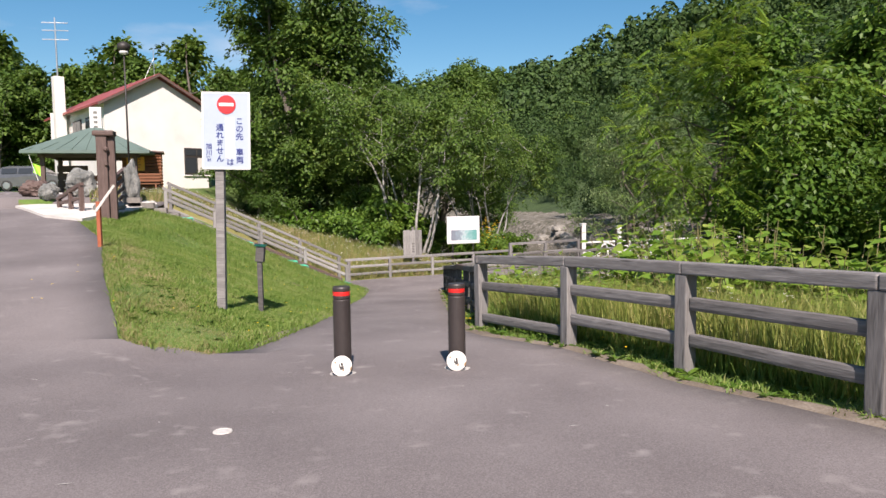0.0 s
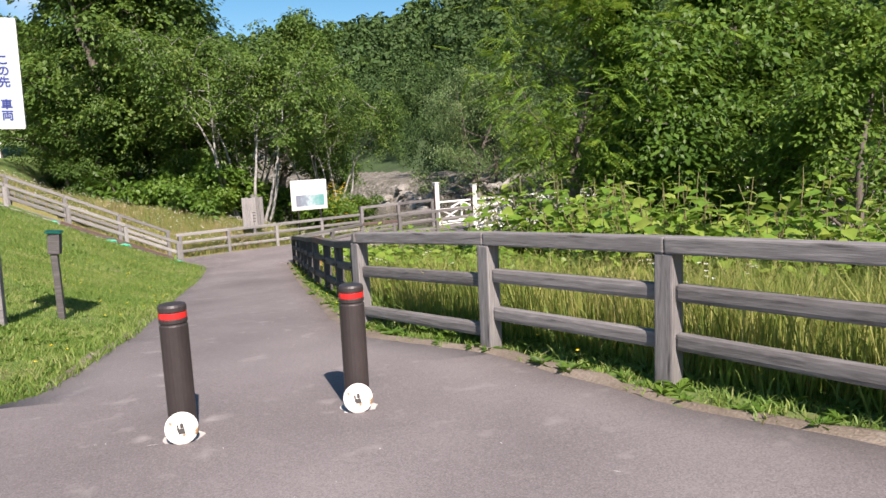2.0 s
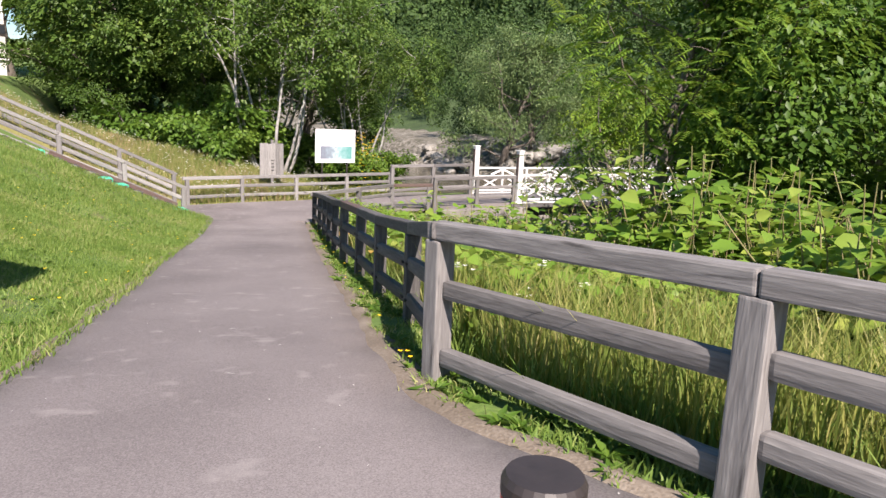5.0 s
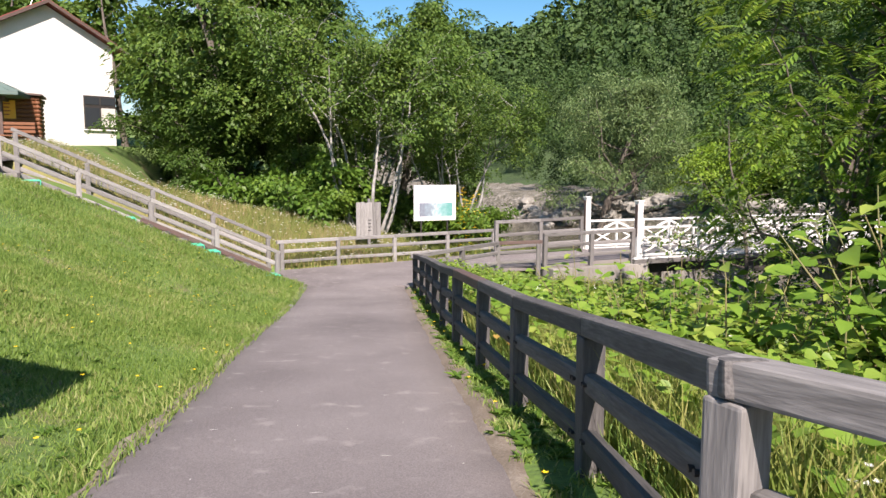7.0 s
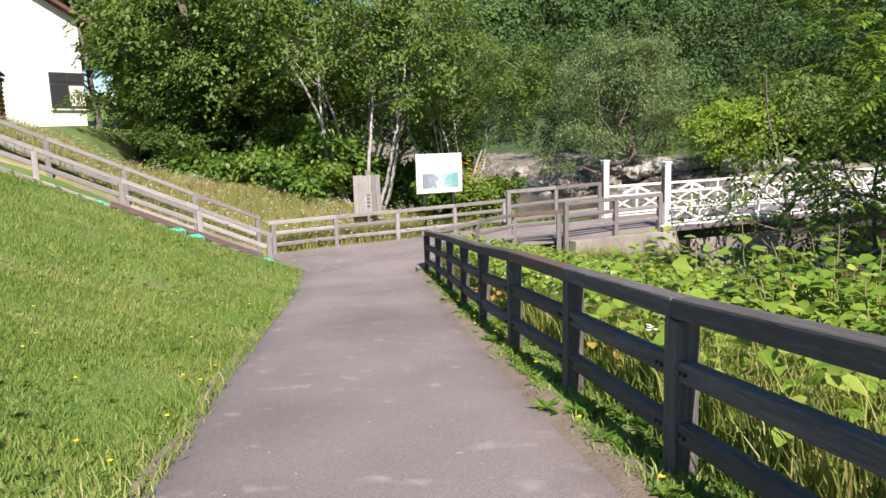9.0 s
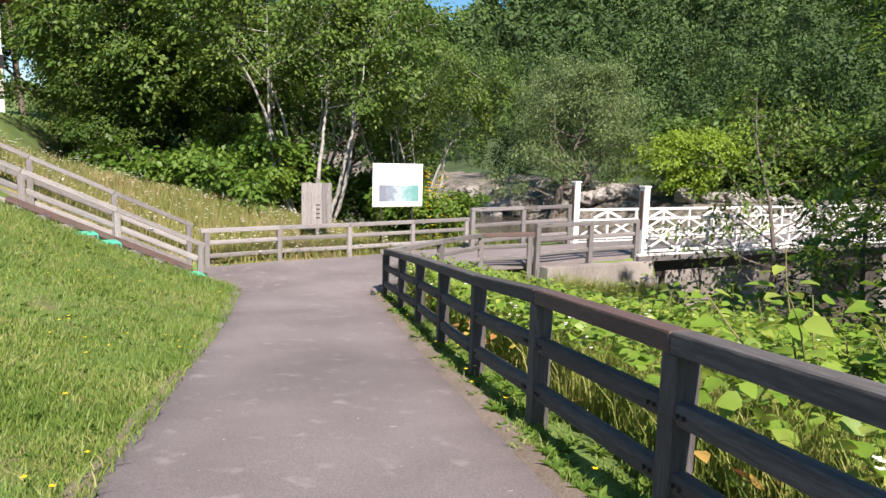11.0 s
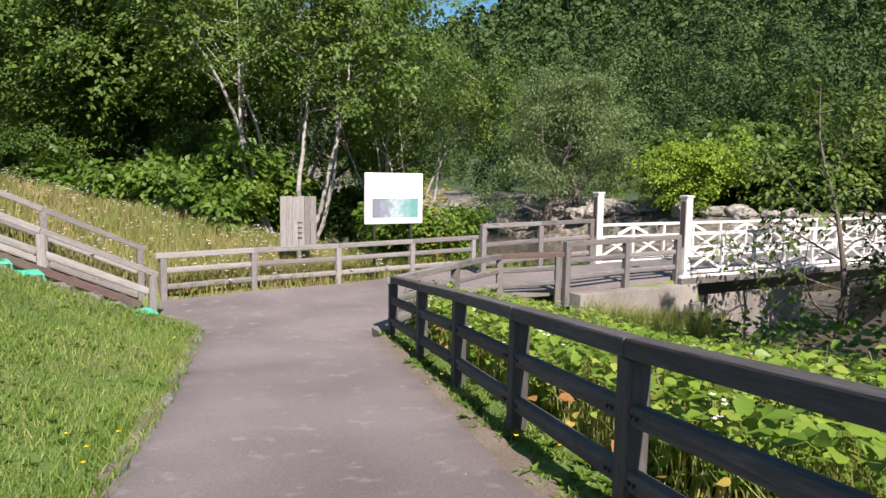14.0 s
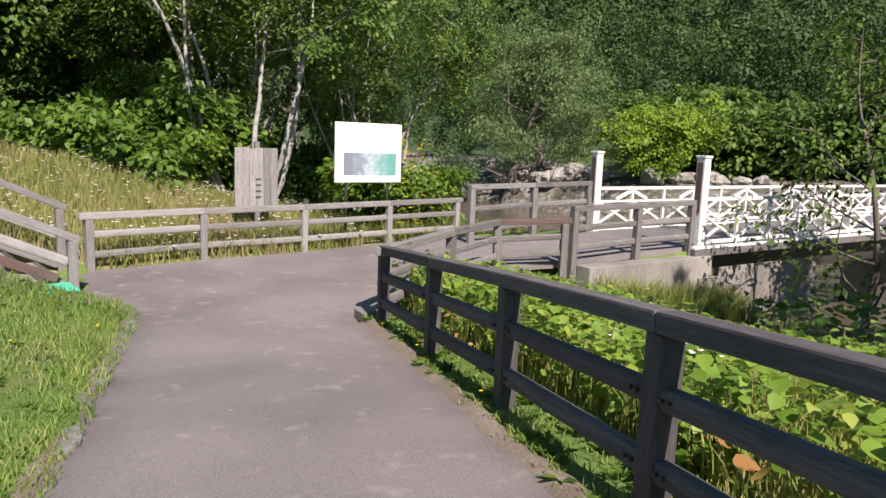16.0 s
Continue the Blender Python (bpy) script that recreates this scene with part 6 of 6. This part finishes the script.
def car():
    x, y = -24.5, 45.0
    z = z_at(x, y)
    root = thing("car", (x, y, z), "dark grey estate car parked beside the pavilion", "car", turn=4)
    m = world_of(root)
    side = [(-2.15, 0.35), (-2.2, 0.75), (-2.05, 0.98), (-1.75, 1.42), (-1.2, 1.52), (0.1, 1.5), (0.75, 1.2), (1.05, 0.98), (1.85, 0.84), (2.15, 0.65), (2.18, 0.35), (1.75, 0.25), (-1.75, 0.25)]
    bm = bmesh.new()
    rows = []
    for yy in (-0.85, -0.78, 0.78, 0.85):
        k = 0.80 if abs(yy) < 0.8 else 0
        rows.append([bm.verts.new((px * (1.0 if abs(yy) < 0.8 else 0.985), (yy if pz < 1.0 else yy * 0.82), pz if abs(yy) < 0.8 else 0.4 + (pz - 0.4) * 0.97)) for px, pz in side])
    n = len(side)
    for a, b in zip(rows, rows[1:]):
        for i in range(n):
            bm.faces.new((a[i], a[(i + 1) % n], b[(i + 1) % n], b[i]))
    bm.faces.new(rows[0])
    bm.faces.new(list(reversed(rows[-1])))
    bmesh.ops.recalc_face_normals(bm, faces=list(bm.faces))
    part("body", bm, CAR_PAINT, root)
    for x0, x1 in ((-1.65, -0.75), (-0.65, 0.15)):
        for sy in (-1, 1):
            part("side_window", box_bm(x1 - x0, 0.03, 0.34, 0.01), GLASS, root, "dark side window", m @ pose((x0 + x1) / 2, sy * 0.775, 1.2, sy * 17))
    part("windscreen", box_bm(0.72, 1.2, 0.02, 0.005), GLASS, root, "windscreen", m @ pose(0.62, 0, 1.28, 0, 30))
    for sx in (-1.35, 1.35):
        for sy in (-0.8, 0.8):
            w = part("wheel", lathe([(0.26, -0.1), (0.32, -0.08), (0.32, 0.08), (0.26, 0.1)], 24), TYRE, root, "black tyre", m @ pose(sx, sy, 0.32, 90))
            part("rim", lathe([(0.05, -0.11), (0.21, -0.108), (0.21, 0.108), (0.05, 0.11)], 18), CHROME, w, "steel rim", m @ pose(sx, sy, 0.32, 90))
    for sy in (-0.62, 0.62):
        part("headlight", box_bm(0.25, 0.3, 0.14, 0.04), WHITE, root, "clear headlight", m @ pose(2.0, sy, 0.7))
    return root


car()


def sign_box(x, y, low, high, wide):
    z = z_at(x, y)
    root = thing("pole_sign", (x, y, z), "white upright sign box on a pole by the house", "sign", "upright signs by the house", turn=10)
    m = world_of(root)
    tube("pole", m @ Vector((0, 0.05, -0.1)), m @ Vector((0, 0.05, high - z)), 0.05, 0.05, DARK_METAL, root, 10)
    b = slab("box", (wide, 0.16, high - low), (0, -0.06, (low + high) / 2 - z), WHITE, root, 0.02, label="white sign box")
    for q in range(5):
        part("lettering_bar", box_bm(wide * 0.34, 0.006, (high - low) * 0.09, 0.001), STONE, b, "unreadable lettering", world_of(b) @ pose(0, -0.082, (high - low) * (0.32 - 0.16 * q)))
    return root


sign_box(-18.4, 40.4, 5.1, 6.75, 0.62)
sign_box(-25.6, 49.8, 5.4, 7.6, 0.68)


def flag():
    x, y = -21.9, 40.5
    z = z_at(x, y)
    root = thing("banner", (x, y, z), "lime green banner on a leaning pole", "banner")
    m = world_of(root)
    tube("pole", m @ Vector((0.25, 0, 0)), m @ Vector((-0.45, 0, 2.2)), 0.02, 0.015, WHITE, root, 8)
    bm = bmesh.new()
    bmesh.ops.create_grid(bm, x_segments=12, y_segments=10, size=0.5)
    for v in bm.verts:
        u, w = v.co.x, v.co.y
        v.co = Vector((u * 0.7, 0.07 * math.sin(u * 9 + w * 4), w * 0.55 - 0.35 * u))
    bmesh.ops.solidify(bm, geom=list(bm.faces), thickness=0.004)
    part("cloth", bm, LIME, root, "lime green cloth", m @ pose(0.15, 0, 1.2), True)
    return root


flag()


# ---- small flowers and stones ----
def flower_dots(name, seed, pts, size, material, label):
    r = np.random.default_rng(seed)
    parts = []
    for k in range(5):
        a = 2 * np.pi * k / 5 + r.uniform(0, 1, len(pts))
        t = np.column_stack([np.cos(a), np.sin(a), np.full(len(pts), 0.35)])
        parts.append(leaf_arrays(pts, t, np.tile([[0, 0, 1.0]], (len(pts), 1)) + t * 0.01, size, size * 0.8, 0.05))
    v, f = join(parts)
    return tagged(tris_object(name, v, f, material), label, "flowers", kind="stuff")


def on_land(p, lift):
    return np.column_stack([p, land(p[:, 0], p[:, 1]) + lift])


r5 = np.random.default_rng(91)
pts = scatter(31, 90, 8.5, 26, lambda y: lx(y) - 4, lambda y: lx(y) - 0.1, 1.2)
flower_dots("dandelions", 1, on_land(pts, 0.09), 0.022, YELLOW, "small yellow dandelions in the mown grass")
pts = scatter(32, 26, 7, 26, lambda y: rx(y) + 0.4, lambda y: rx(y) + 0.05)
flower_dots("verge_flowers", 2, on_land(np.concatenate([pts, [[0.95, 10.05]]]), 0.13), 0.022, YELLOW, "yellow flowers beside the fence")
pts = scatter(33, 70, 6, 27, lambda y: rx(y) + 3.0, lambda y: rx(y) + 0.5)
pts3 = on_land(pts, 0.0)
pts3[:, 2] += r5.uniform(0.3, 0.75, len(pts))
flower_dots("white_flowers", 3, np.repeat(pts3, 5, 0) + r5.normal(0, 0.035, (len(pts) * 5, 3)), 0.022, PETAL_WHITE, "white umbel flowers in the meadow")
pts = dry[r5.integers(0, len(dry), 900)]
flower_dots("bank_flowers", 4, on_land(pts, 0.36) + r5.normal(0, 0.06, (900, 3)), 0.05, PETAL_WHITE, "pale daisies in the dry grass")
leaf_pts = np.column_stack([r5.uniform(2.6, 3.5, 90), r5.uniform(34.4, 35.5, 90)])
yb = on_land(leaf_pts, 0.0)
yb[:, 2] += r5.uniform(0.3, 2.2, 90)
flower_dots("yellowed_leaves", 5, np.repeat(yb, 2, 0) + r5.normal(0, 0.12, (180, 3)), 0.075, YELLOW, "yellowed leaves on a bush behind the board")


def pebbles():
    """Edge stones where the bank meets the lower path, and grit on the asphalt."""
    root = thing("edging_stones", (-2.05, 24.5, z_at(-2.05, 24.5)), "half-buried pale edging stones along the path", "stones")
    rr = random.Random(2)
    for i in range(9):
        y = 22.0 + i * 0.55 + rr.uniform(-0.2, 0.2)
        x = float(lx(y)) - 0.04 + rr.uniform(-0.04, 0.04)
        bm = bmesh.new()
        bmesh.ops.create_icosphere(bm, subdivisions=2, radius=1)
        for v in bm.verts:
            v.co = Vector((v.co.x * 0.08, v.co.y * 0.17, v.co.z * 0.03)) * (1 + 0.4 * noise.noise(v.co * 1.7 + Vector((i, 0, 0))))
        part("stone", bm, STONE, root, "", pose(x, y, z_at(x + 0.1, y) + 0.012, 0, 0, rr.uniform(-15, 15)))
    n = 120
    y = r5.uniform(5, 26, n)
    x = lx(y) + (rx(y) - lx(y)) * r5.uniform(0.02, 0.98, n)
    x = np.where(y < 7.8, r5.uniform(-2, 2, n), x)
    a = r5.uniform(0, 6.28, n)
    s = r5.uniform(0.005, 0.012, n)
    t = np.column_stack([np.cos(a), np.sin(a), np.zeros(n)])
    z = np.array([z_at(float(p), float(q)) for p, q in zip(x, y)]) + 0.016
    v, f = leaf_arrays(np.column_stack([x, y, z]), t, np.tile([[0, 0, 1.0]], (n, 1)), s * 1.6, s, 0.25)
    tagged(tris_object("grit", v, f, LINE_WHITE), "pale grit and chips scattered on the asphalt", "grit", kind="stuff")

    n = 26
    y = r5.uniform(3.5, 26, n)
    x = np.where(y < 7.9, r5.uniform(-3, 2.2, n), lx(y) + (rx(y) - lx(y)) * r5.uniform(0.08, 0.92, n))
    a = r5.normal(0, 0.5, n)
    s = r5.uniform(0.03, 0.10, n)
    t = np.column_stack([np.cos(a), np.sin(a), np.interp(y, PATH_Y, np.gradient(PATH_Z, PATH_Y)) * np.sin(a)])
    z = np.array([z_at(float(p), float(q)) for p, q in zip(x, y)]) + 0.0165
    v, f = leaf_arrays(np.column_stack([x, y, z]), t, np.tile([[0, 0, 1.0]], (n, 1)), s, s * 0.10, 0.02)
    tagged(tris_object("scuffs", v, f, LINE_WHITE), "pale scrape marks on the asphalt", "scuffs", kind="stuff")


pebbles()
